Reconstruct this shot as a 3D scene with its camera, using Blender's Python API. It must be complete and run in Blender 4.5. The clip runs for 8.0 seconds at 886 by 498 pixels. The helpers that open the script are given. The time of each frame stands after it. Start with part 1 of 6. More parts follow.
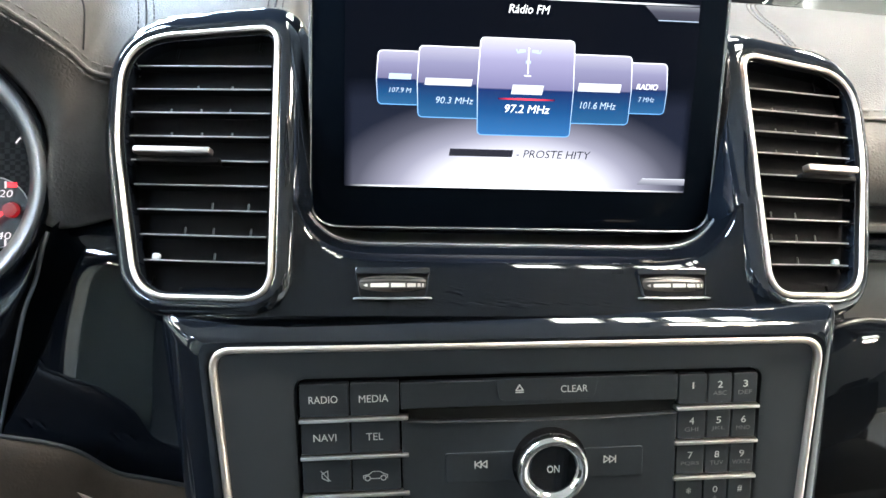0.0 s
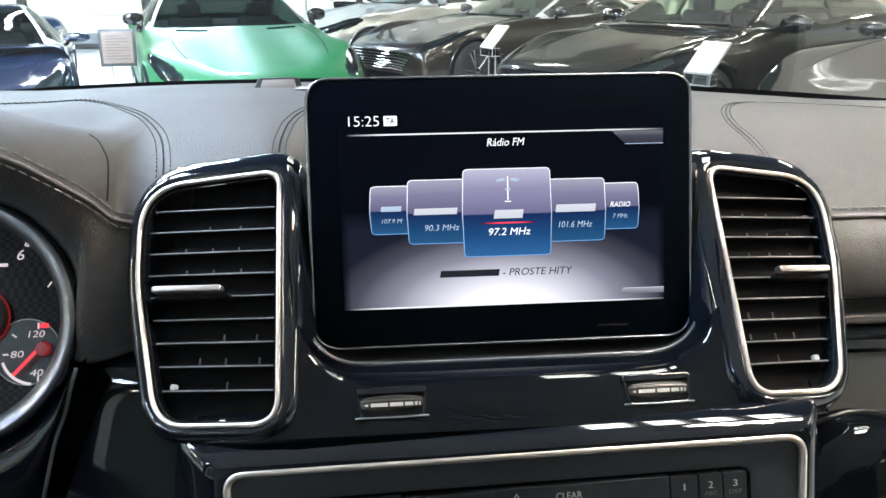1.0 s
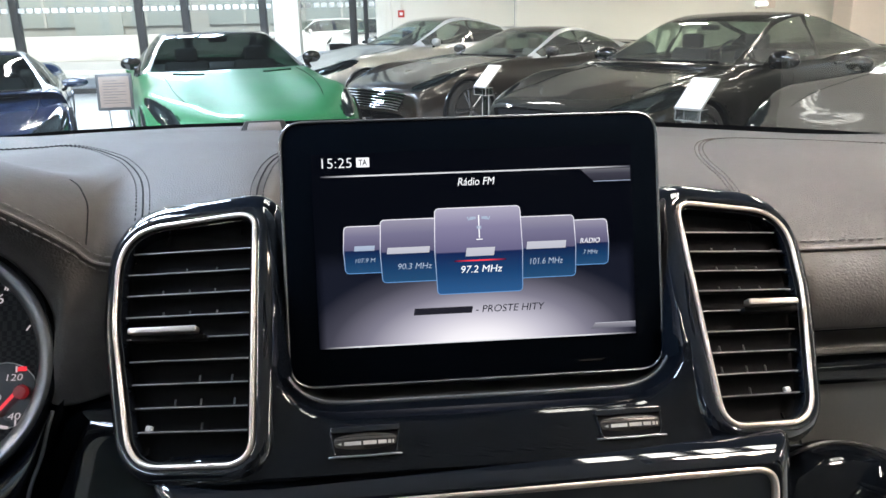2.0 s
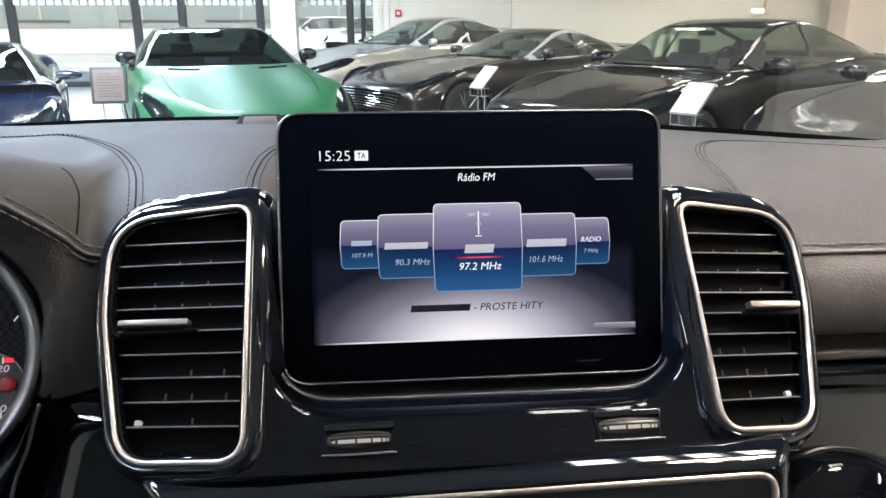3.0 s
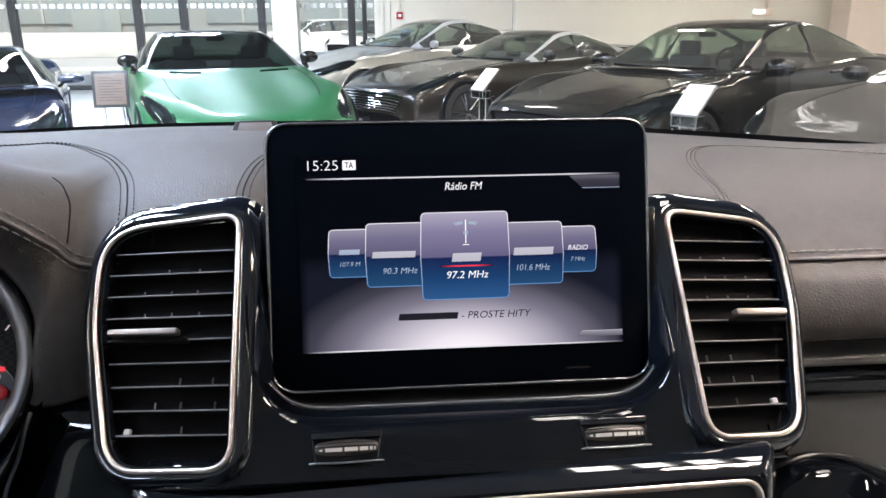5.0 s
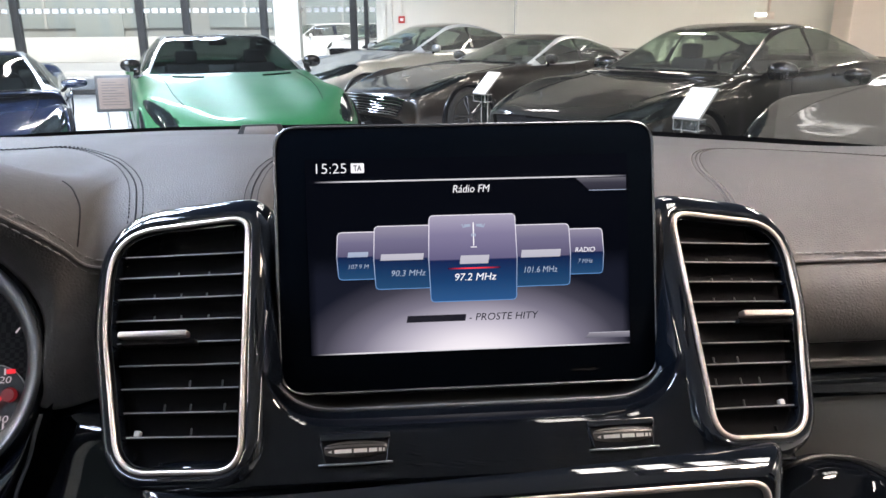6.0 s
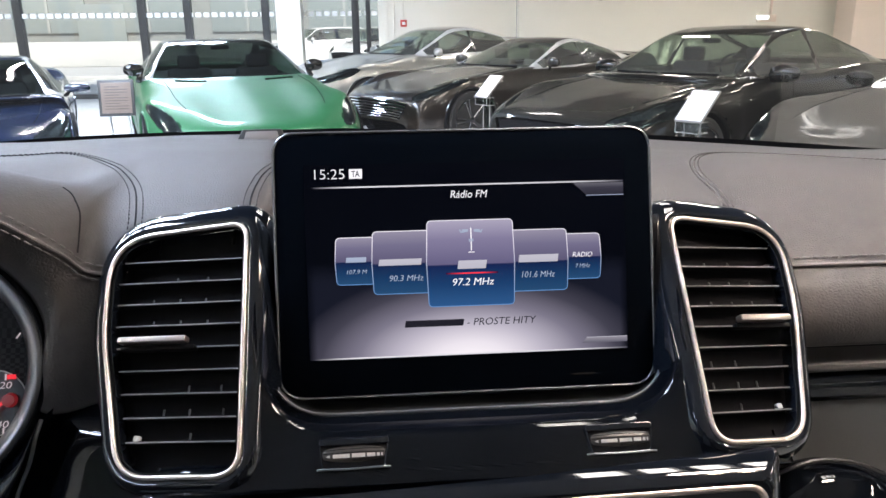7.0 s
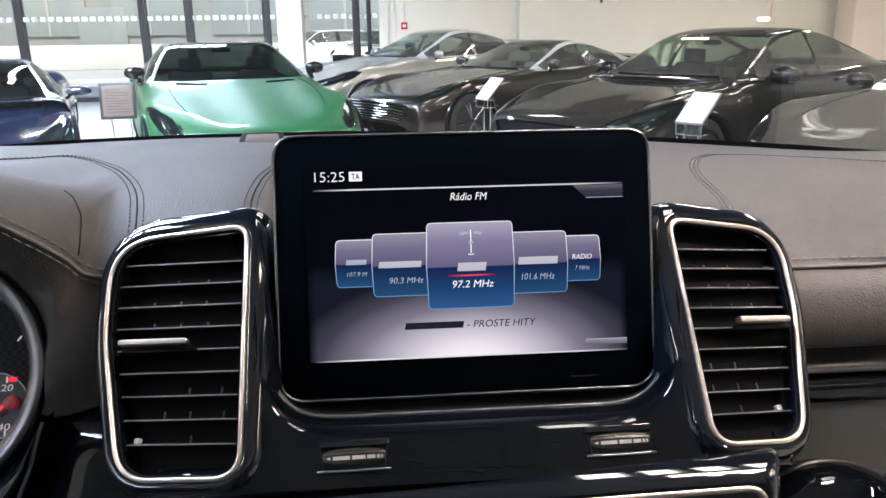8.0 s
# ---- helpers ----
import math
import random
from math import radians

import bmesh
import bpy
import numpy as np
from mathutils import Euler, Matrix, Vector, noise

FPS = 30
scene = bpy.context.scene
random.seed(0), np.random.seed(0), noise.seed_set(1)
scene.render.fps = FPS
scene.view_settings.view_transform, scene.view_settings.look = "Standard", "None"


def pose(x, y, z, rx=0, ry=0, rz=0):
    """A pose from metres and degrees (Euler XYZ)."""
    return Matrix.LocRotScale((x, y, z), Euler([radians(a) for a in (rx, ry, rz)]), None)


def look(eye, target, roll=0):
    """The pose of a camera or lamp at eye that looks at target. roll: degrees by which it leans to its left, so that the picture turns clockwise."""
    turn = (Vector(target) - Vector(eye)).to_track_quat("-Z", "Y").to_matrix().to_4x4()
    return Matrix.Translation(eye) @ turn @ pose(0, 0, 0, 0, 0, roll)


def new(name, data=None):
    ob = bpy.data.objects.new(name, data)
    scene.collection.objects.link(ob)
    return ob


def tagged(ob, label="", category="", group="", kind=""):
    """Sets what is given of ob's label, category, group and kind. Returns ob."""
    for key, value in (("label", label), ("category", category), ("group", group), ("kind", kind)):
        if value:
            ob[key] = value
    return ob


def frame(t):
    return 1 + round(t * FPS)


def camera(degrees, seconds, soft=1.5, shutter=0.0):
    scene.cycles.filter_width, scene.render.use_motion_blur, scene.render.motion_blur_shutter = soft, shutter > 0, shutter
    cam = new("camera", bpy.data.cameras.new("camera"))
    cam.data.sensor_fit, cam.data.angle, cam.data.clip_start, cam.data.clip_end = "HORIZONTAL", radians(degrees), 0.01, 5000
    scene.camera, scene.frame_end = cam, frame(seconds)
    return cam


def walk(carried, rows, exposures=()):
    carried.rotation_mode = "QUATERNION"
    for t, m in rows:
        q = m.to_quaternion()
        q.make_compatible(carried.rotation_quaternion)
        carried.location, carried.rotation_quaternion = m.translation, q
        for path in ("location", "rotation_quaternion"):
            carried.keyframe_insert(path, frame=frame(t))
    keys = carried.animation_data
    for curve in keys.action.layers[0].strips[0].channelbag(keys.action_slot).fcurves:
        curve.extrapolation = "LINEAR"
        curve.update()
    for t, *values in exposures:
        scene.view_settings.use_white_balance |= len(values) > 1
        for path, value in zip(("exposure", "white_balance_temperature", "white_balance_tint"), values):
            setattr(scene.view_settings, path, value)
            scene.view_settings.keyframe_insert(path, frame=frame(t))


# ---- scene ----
cam = camera(61.0, 8.0, soft=1.5)
# seconds, eye, point looked at, roll
PATH = [
    (0, (-0.0784, -0.3598, 1.3108), (0.0257, 0.5338, 0.8742), 3.64),
    (0.2, (-0.0764, -0.3604, 1.3188), (0.0080, 0.5432, 0.8901), 2.47),
    (0.5, (-0.0733, -0.3614, 1.3307), (0.0056, 0.5574, 0.9440), 1.61),
    (0.7, (-0.0687, -0.3687, 1.3355), (0.0056, 0.5576, 0.9724), 0.38),
    (1, (-0.0619, -0.3796, 1.3426), (0.0054, 0.5579, 1.0012), -0.49),
    (1.2, (-0.0585, -0.3826, 1.3452), (0.0119, 0.5590, 1.0218), -1.12),
    (1.5, (-0.0533, -0.3871, 1.3490), (0.0173, 0.5606, 1.0375), -1.35),
    (1.7, (-0.0475, -0.3884, 1.3479), (0.0234, 0.5643, 1.0525), -1.45),
    (2.8, (-0.0531, -0.3792, 1.3385), (0.0270, 0.5736, 1.0457), -0.15),
    (3, (-0.0512, -0.3803, 1.3405), (0.0304, 0.5722, 1.0468), -0.06),
    (3.5, (-0.0470, -0.3821, 1.3422), (0.0346, 0.5703, 1.0484), 0.07),
    (4, (-0.0452, -0.3822, 1.3432), (0.0351, 0.5703, 1.0493), -0.10),
    (4.5, (-0.0419, -0.3819, 1.3448), (0.0375, 0.5709, 1.0517), -0.24),
    (6, (-0.0465, -0.3843, 1.3448), (0.0293, 0.5707, 1.0580), -0.42),
    (6.5, (-0.0465, -0.3852, 1.3450), (0.0275, 0.5707, 1.0606), -0.52),
    (7, (-0.0440, -0.3859, 1.3463), (0.0286, 0.5706, 1.0636), -0.60),
    (7.5, (-0.0447, -0.3865, 1.3460), (0.0270, 0.5705, 1.0650), -0.67),
    (8, (-0.0434, -0.3869, 1.3466), (0.0279, 0.5705, 1.0668), -0.72),
]
walk(cam, [(t, look(eye, target, roll)) for t, eye, target, roll in PATH],
     exposures=[(0.0, 2.74, 6350, 2), (0.5, 2.34, 6350, 2), (1.0, 1.92, 6370, 4), (1.5, 1.62, 6450, 7), (3.0, 1.48, 6500, 9), (4.5, 1.44, 6530, 13), (8.0, 1.38, 6550, 14)])

# ---- daylight ----
SUN_ELEVATION, SUN_TURN = 42, 170
world = bpy.data.worlds.new("daylight")
scene.world = world
world.use_nodes = True
sky = world.node_tree.nodes.new("ShaderNodeTexSky")
sky.sky_type, sky.sun_disc = "NISHITA", False
sky.sun_elevation, sky.sun_rotation = radians(SUN_ELEVATION), radians(SUN_TURN)
sky.air_density, sky.dust_density = 1.0, 2.0
world.node_tree.links.new(sky.outputs[0], world.node_tree.nodes["Background"].inputs[0])
world.node_tree.nodes["Background"].inputs[1].default_value = 0.12
sun = new("sun", bpy.data.lights.new("sun", "SUN"))
sun.data.energy, sun.data.angle, sun.data.color = 3.2, radians(0.5), (1.0, 0.95, 0.88)
sun.rotation_euler = (radians(90 - SUN_ELEVATION), 0, radians(180 - SUN_TURN))
STRIP_POWER = 58.0
SKY_POWER = 150.0
# strength of the added fill strip overhead in the cabin
CABIN_FILL_POWER = 62.0

# ---- materials ----
def shader(name, color=(0.5, 0.5, 0.5), rough=0.5, metal=0.0, coat=0.0, spec=0.5, vary=0.0, scale=20.0, bump=0.0,
           bump_scale=200.0, rough_vary=0.0, cells=False):
    """A Principled material with colour and roughness variation at two scales and fine relief, in object space metres."""
    m = bpy.data.materials.new(name)
    m.use_nodes = True
    nt = m.node_tree
    b = nt.nodes["Principled BSDF"]
    b.inputs["Base Color"].default_value = (*color, 1)
    b.inputs["Roughness"].default_value = rough
    b.inputs["Metallic"].default_value = metal
    b.inputs["Coat Weight"].default_value = coat
    b.inputs["Coat Roughness"].default_value = 0.03
    b.inputs["Specular IOR Level"].default_value = spec
    co = nt.nodes.new("ShaderNodeTexCoord")
    if vary or rough_vary:
        big, small = nt.nodes.new("ShaderNodeTexNoise"), nt.nodes.new("ShaderNodeTexNoise")
        big.inputs["Scale"].default_value, small.inputs["Scale"].default_value = scale, scale * 9
        big.inputs["Detail"].default_value = small.inputs["Detail"].default_value = 4
        mix = nt.nodes.new("ShaderNodeMath")
        mix.operation = "ADD"
        for n, k in ((big, 0), (small, 1)):
            nt.links.new(co.outputs["Object"], n.inputs["Vector"])
            nt.links.new(n.outputs["Fac"], mix.inputs[k])
        for target, amount, base in (("col", vary, None), ("rough", rough_vary, rough)):
            if not amount:
                continue
            r = nt.nodes.new("ShaderNodeMapRange")
            r.inputs["From Min"].default_value, r.inputs["From Max"].default_value = 0.6, 1.4
            nt.links.new(mix.outputs[0], r.inputs["Value"])
            if target == "col":
                r.inputs["To Min"].default_value, r.inputs["To Max"].default_value = 1 - amount, 1 + amount
                sc = nt.nodes.new("ShaderNodeVectorMath")
                sc.operation = "SCALE"
                sc.inputs[0].default_value = color
                nt.links.new(r.outputs[0], sc.inputs["Scale"])
                nt.links.new(sc.outputs[0], b.inputs["Base Color"])
            else:
                r.inputs["To Min"].default_value = max(0.0, base - amount)
                r.inputs["To Max"].default_value = min(1.0, base + amount)
                nt.links.new(r.outputs[0], b.inputs["Roughness"])
    if bump:
        if cells:
            n = nt.nodes.new("ShaderNodeTexVoronoi")
            n.feature = "DISTANCE_TO_EDGE"
            out = n.outputs["Distance"]
        else:
            n = nt.nodes.new("ShaderNodeTexNoise")
            n.inputs["Detail"].default_value = 5
            out = n.outputs["Fac"]
        n.inputs["Scale"].default_value = bump_scale
        nt.links.new(co.outputs["Object"], n.inputs["Vector"])
        bp = nt.nodes.new("ShaderNodeBump")
        bp.inputs["Strength"].default_value = bump
        bp.inputs["Distance"].default_value = 0.0004 if cells else 0.002
        nt.links.new(out, bp.inputs["Height"])
        nt.links.new(bp.outputs[0], b.inputs["Normal"])
    return m


def glowing(name, low, high, strength=1.0, axis=1, gloss=0.08):
    """A lit display surface: a vertical gradient from low to high over the generated box, under glossy glass."""
    m = bpy.data.materials.new(name)
    m.use_nodes = True
    nt = m.node_tree
    b = nt.nodes["Principled BSDF"]
    b.inputs["Base Color"].default_value = (0.004, 0.004, 0.006, 1)
    b.inputs["Roughness"].default_value = gloss
    b.inputs["Specular IOR Level"].default_value = 0.1
    co, sep, ramp = nt.nodes.new("ShaderNodeTexCoord"), nt.nodes.new("ShaderNodeSeparateXYZ"), nt.nodes.new("ShaderNodeValToRGB")
    nt.links.new(co.outputs["Generated"], sep.inputs[0])
    nt.links.new(sep.outputs[axis], ramp.inputs[0])
    stops = [(0.0, low), (1.0, high)] if isinstance(low[0], (int, float)) else low
    while len(ramp.color_ramp.elements) < len(stops):
        ramp.color_ramp.elements.new(0.5)
    for e, (p, c) in zip(ramp.color_ramp.elements, stops):
        e.position, e.color = p, (*c, 1)
    nt.links.new(ramp.outputs[0], b.inputs["Emission Color"])
    b.inputs["Emission Strength"].default_value = strength * 0.45
    return m


def clear_glass(name, tint, gloss=0.06, film=0.0, ior=1.45, front_veil=False, graze=1.0):
    """Thin glass: seen through, with a mirror film that grows towards grazing angles."""
    m = bpy.data.materials.new(name)
    m.use_nodes = True
    nt = m.node_tree
    nt.nodes.remove(nt.nodes["Principled BSDF"])
    tr, gl = nt.nodes.new("ShaderNodeBsdfTransparent"), nt.nodes.new("ShaderNodeBsdfGlossy")
    mix, lw, fr = nt.nodes.new("ShaderNodeMixShader"), nt.nodes.new("ShaderNodeLayerWeight"), nt.nodes.new("ShaderNodeMapRange")
    power = nt.nodes.new("ShaderNodeMath")
    tr.inputs[0].default_value = (*tint, 1)
    gl.inputs["Roughness"].default_value = gloss * 0.2
    # the same gloss from both sides of the pane
    power.operation, power.inputs[1].default_value, lw.inputs[0].default_value = "POWER", 5.0, 0.5
    nt.links.new(lw.outputs["Facing"], power.inputs[0])
    nt.links.new(power.outputs[0], fr.inputs[0])
    fr.inputs[3].default_value, fr.inputs[4].default_value = ((ior - 1) / (ior + 1)) ** 2, graze
    nt.links.new(fr.outputs[0], mix.inputs[0])
    through_it = tr.outputs[0]
    if film:
        # a thin pale scattering veil, put in for glare and reflections on the glass
        veil, both = nt.nodes.new("ShaderNodeBsdfDiffuse" if front_veil else "ShaderNodeBsdfTranslucent"), nt.nodes.new("ShaderNodeMixShader")
        veil.inputs[0].default_value = (0.9, 0.88, 0.85, 1)
        both.inputs[0].default_value = film
        nt.links.new(tr.outputs[0], both.inputs[1])
        nt.links.new(veil.outputs[0], both.inputs[2])
        through_it = both.outputs[0]
    nt.links.new(through_it, mix.inputs[1])
    nt.links.new(gl.outputs[0], mix.inputs[2])
    nt.links.new(mix.outputs[0], nt.nodes["Material Output"].inputs[0])
    return m


PIANO = shader("piano_black", (0.0052, 0.0070, 0.0105), 0.045, coat=0.3)
BLACK_PLASTIC = shader("black_plastic", (0.012, 0.012, 0.013), 0.42, vary=0.15, bump=0.1, bump_scale=900)
VENT_BLACK = shader("vent_black", (0.005, 0.005, 0.0058), 0.75, vary=0.2, spec=0.06)
SLAT = shader("slat_plastic", (0.003, 0.003, 0.0034), 0.55, vary=0.15, spec=0.12)
SLAT_EDGE = shader("slat_edge_grey", (0.24, 0.232, 0.222), 0.38, metal=0.4, vary=0.15, scale=40)
VANE_EDGE = shader("vane_edge_plastic", (0.055, 0.055, 0.056), 0.45, vary=0.3, scale=90)
SATIN_SILVER = shader("satin_silver", (0.66, 0.58, 0.52), 0.30, metal=1.0, rough_vary=0.015, scale=15)
CHROME = shader("satin_chrome", (0.82, 0.72, 0.65), 0.36, metal=0.92, rough_vary=0.015, scale=12)
BRIGHT_CHROME = shader("bright_chrome", (0.85, 0.84, 0.83), 0.06, metal=1.0, rough_vary=0.01, scale=10)
LEATHER = shader("black_nappa_leather", (0.118, 0.107, 0.102), 0.44, vary=0.18, scale=12, bump=0.9, bump_scale=520, rough_vary=0.06, cells=True)
LEATHER_GRAIN = shader("grained_leather", (0.135, 0.124, 0.117), 0.44, vary=0.2, scale=14, bump=0.9, bump_scale=430, rough_vary=0.06, cells=True)
THREAD = shader("grey_thread", (0.21, 0.20, 0.19), 0.7, vary=0.2, scale=400)
TAUPE_THREAD = shader("taupe_thread", (0.062, 0.054, 0.049), 0.8, spec=0.1, vary=0.2, scale=400)
DARK_THREAD = shader("dark_thread", (0.016, 0.016, 0.018), 0.8, spec=0.1, vary=0.2, scale=400)
PANEL_GREY = shader("anthracite_soft_paint", (0.032, 0.037, 0.043), 0.40, vary=0.08, scale=9, rough_vary=0.05)
KEY_BLACK = shader("key_black", (0.019, 0.023, 0.028), 0.36, vary=0.1, scale=40)
PRINT = shader("grey_print", (0.65, 0.64, 0.62), 0.5)
ALU = shader("brushed_aluminium", (0.80, 0.78, 0.75), 0.34, metal=1.0, rough_vary=0.015, scale=20)
BLIND = shader("headliner_cloth", (0.33, 0.32, 0.30), 0.9, vary=0.04, scale=5)
SEAT = shader("seat_leather", (0.03, 0.029, 0.029), 0.45, vary=0.2, bump=0.3, bump_scale=300)
TAN = shader("tan_leather", (0.085, 0.062, 0.045), 0.45, vary=0.15, bump=0.4, bump_scale=400, cells=True)
GREY_TRIM = shader("grey_trim", (0.16, 0.155, 0.15), 0.33, vary=0.08, scale=6, bump=0.1, bump_scale=500)
SCREEN_GLASS = shader("display_glass", (0.0025, 0.004, 0.007), 0.05, spec=0.02, rough_vary=0.02)
FLOOR_TILE = shader("polished_floor", (0.55, 0.55, 0.54), 0.18, vary=0.06, scale=2, rough_vary=0.06)
WALL_PAINT = shader("white_wall_paint", (0.735, 0.715, 0.645), 0.7, vary=0.03, scale=1.2, bump=0.1, bump_scale=80)
WALL_WARM = shader("warm_column_paint", (0.70, 0.60, 0.52), 0.7, vary=0.03, scale=1.2)
CEILING_PAINT = shader("ceiling_paint", (0.46, 0.46, 0.45), 0.8, vary=0.04, scale=1)
MULLION = shader("dark_anodised_frame", (0.02, 0.021, 0.022), 0.4, vary=0.1)
CONCRETE = shader("pale_concrete", (0.36, 0.36, 0.355), 0.85, vary=0.1, scale=0.5)
WHITE_DOT = shader("white_film", (0.82, 0.82, 0.82), 0.5)
PAPER = shader("white_card", (0.66, 0.66, 0.66), 0.5, vary=0.02)
CARD_FACE = shader("printed_card", (0.135, 0.098, 0.078), 0.5, vary=0.03)
INK = shader("grey_ink", (0.06, 0.05, 0.045), 0.6)
RED_PAINT = shader("signal_red", (0.50, 0.03, 0.02), 0.4, vary=0.08)
FACADE = shader("grey_blue_facade", (0.17, 0.18, 0.18), 0.5, vary=0.08, scale=0.4)
GLASS = clear_glass("clear_glass", (0.93, 0.95, 0.94))
# its film is an added haze that lifts the blacks behind it
WINDSCREEN = clear_glass("windscreen_glass", (0.93, 0.95, 0.93), film=0.004, ior=1.12, graze=0.45)
FAINT = shader("pale_print", (0.62, 0.62, 0.62), 0.5)
LID_GREY = shader("pale_grey_lid", (0.40, 0.385, 0.365), 0.4, vary=0.05, scale=5, bump=0.1, bump_scale=500)
# film on these panes stands in for the ceiling's pale reflection
SCREEN_TINT = clear_glass("green_tinted_windscreen", (0.50, 0.61, 0.54), ior=1.45, gloss=0.1, film=0.03, front_veil=True)
CAR_GLASS = clear_glass("tinted_car_glass", (0.46, 0.52, 0.47), ior=1.45, gloss=0.1, film=0.055, front_veil=True)
DARK_GLASS = clear_glass("dark_car_glass", (0.20, 0.25, 0.24), ior=1.2, gloss=0.05)
# paler grey that paints the highlight along edges of gloss black parts
EDGE_SHINE = shader("gloss_edge_shine", (0.22, 0.225, 0.235), 0.3, metal=0.6, vary=0.1)
PRIVACY = clear_glass("privacy_glass", (0.40, 0.43, 0.42))
TYRE = shader("tyre_rubber", (0.012, 0.012, 0.012), 0.75, vary=0.15)
RIM = shader("dark_alloy", (0.16, 0.16, 0.17), 0.25, metal=0.9)
LAMP_DARK = shader("headlamp_dark", (0.03, 0.03, 0.035), 0.08, coat=0.5)
LAMP_LENS = shader("headlamp_lens", (0.75, 0.77, 0.8), 0.05, metal=0.9)
INTERIOR = shader("dark_car_interior", (0.014, 0.014, 0.014), 0.6, vary=0.2, spec=0.2)


def emitter(name, color, strength, base=0.8):
    m = bpy.data.materials.new(name)
    m.use_nodes = True
    b = m.node_tree.nodes["Principled BSDF"]
    b.inputs["Base Color"].default_value = (base, base, base, 1)
    b.inputs["Emission Color"].default_value = (*color, 1)
    b.inputs["Emission Strength"].default_value = strength
    return m


STRIP_LIGHT = emitter("ceiling_strip_light", (1.0, 0.90, 0.78), STRIP_POWER)


def car_paint(name, color, rough=0.25, metal=0.3, coat=1.0, spec=0.5):
    m = shader(name, color, rough, metal=metal, coat=coat, spec=spec, vary=0.05, scale=3)
    m.node_tree.nodes["Principled BSDF"].inputs["Coat Roughness"].default_value = 0.06
    return m

# ---- mesh helpers ----
def part(name, bm, material, parent=None, label="", sharp=35, at=None):
    """Links a bmesh as one mesh object, under a thing or a part if given."""
    me = bpy.data.meshes.new(name)
    bm.normal_update()
    bm.to_mesh(me)
    bm.free()
    me.polygons.foreach_set("use_smooth", [True] * len(me.polygons))
    me.set_sharp_from_angle(angle=radians(sharp))
    me.materials.append(material)
    ob = new(name, me)
    if at is not None:
        ob.matrix_world = at
    if parent is not None:
        ob.parent = parent
    return tagged(ob, label=label)


def thing(name, label, category, group="", kind=""):
    return tagged(new(name), label, category, group, kind)


def basis(origin, u, v):
    """Local (u, v, outward) to world."""
    u, v = Vector(u).normalized(), Vector(v).normalized()
    n = u.cross(v)
    m = Matrix((u, v, n)).transposed().to_4x4()
    m.translation = origin
    return m


def rounded(corners, steps=8):
    """A closed loop from corners (u, v, radius)."""
    out, k = [], len(corners)
    for i in range(k):
        p, a, b = (Vector(corners[j % k][:2]) for j in (i, i - 1, i + 1))
        r = corners[i][2]
        da, db = (a - p).normalized(), (b - p).normalized()
        half = da.angle(db) / 2
        cut = min(r / math.tan(half), 0.49 * min((a - p).length, (b - p).length))
        for s in range(steps + 1):
            t = s / steps
            out.append((p + da * cut) * (1 - t) ** 2 + p * 2 * t * (1 - t) + (p + db * cut) * t ** 2)
    return out


def box_loop(u0, u1, v0, v1, r, steps=6):
    return rounded([(u0, v0, r), (u1, v0, r), (u1, v1, r), (u0, v1, r)], steps)


def grown(loop, d):
    """The loop moved outwards by d."""
    k, area = len(loop), 0.0
    for i in range(k):
        a, b = loop[i], loop[(i + 1) % k]
        area += a[0] * b[1] - b[0] * a[1]
    s = 1 if area > 0 else -1
    out = []
    for i in range(k):
        e = None
        for j in range(1, k):
            e = loop[(i + j) % k] - loop[i - j]
            if e.length > 1e-7:
                break
        e.normalize()
        out.append(loop[i] + Vector((e[1], -e[0])) * d * s)
    return out


def stack(rings, m=None, cap_first=False, cap_last=False, closed=True):
    """Skins rings of 3D points."""
    bm = bmesh.new()
    rows = [[bm.verts.new(m @ Vector(p) if m else Vector(p)) for p in ring] for ring in rings]
    for a, b in zip(rows, rows[1:]):
        for i in range(len(a) if closed else len(a) - 1):
            j = (i + 1) % len(a)
            try:
                bm.faces.new((a[i], a[j], b[j], b[i]))
            except ValueError:
                pass
    if cap_first:
        bm.faces.new(rows[0][::-1])
    if cap_last:
        bm.faces.new(rows[-1])
    bmesh.ops.remove_doubles(bm, verts=bm.verts, dist=1e-6)
    bmesh.ops.recalc_face_normals(bm, faces=bm.faces)
    return bm


def lift(loop, n):
    return [(p[0], p[1], n) for p in loop]


def plate(loop, n0, n1, bevel, m):
    """A slab with a rounded front edge, from n0 (back) to n1 (front)."""
    b = bevel
    rings = [lift(loop, n0), lift(loop, n1 - b), lift(grown(loop, -0.3 * b), n1 - 0.3 * b), lift(grown(loop, -b), n1)]
    return stack(rings, m, cap_first=True, cap_last=True)


def trim(loop, n, half, rise, m, steps=8):
    """A half-round bead along a closed loop."""
    rings = []
    for s in range(steps + 1):
        a = math.pi * s / steps
        rings.append(lift(grown(loop, half * math.cos(a)), n + rise * math.sin(a)))
    rings.append(lift(grown(loop, -half), n - 0.004))
    rings.insert(0, lift(grown(loop, half), n - 0.004))
    return stack(rings, m)


def block(size, bevel, m, segments=2):
    bm = bmesh.new()
    bmesh.ops.create_cube(bm, size=1)
    bmesh.ops.scale(bm, vec=size, verts=bm.verts)
    if bevel:
        bmesh.ops.bevel(bm, geom=bm.edges[:], offset=bevel, segments=segments, affect="EDGES", profile=0.6)
    bmesh.ops.transform(bm, matrix=m, verts=bm.verts)
    return bm


def turned(profile, m, steps=40, cap=True):
    """A body of revolution about the local z axis from (radius, height) pairs."""
    rings = [[(r * math.cos(2 * math.pi * k / steps), r * math.sin(2 * math.pi * k / steps), h) for k in range(steps)] for r, h in profile]
    return stack(rings, m, cap_first=cap, cap_last=cap)


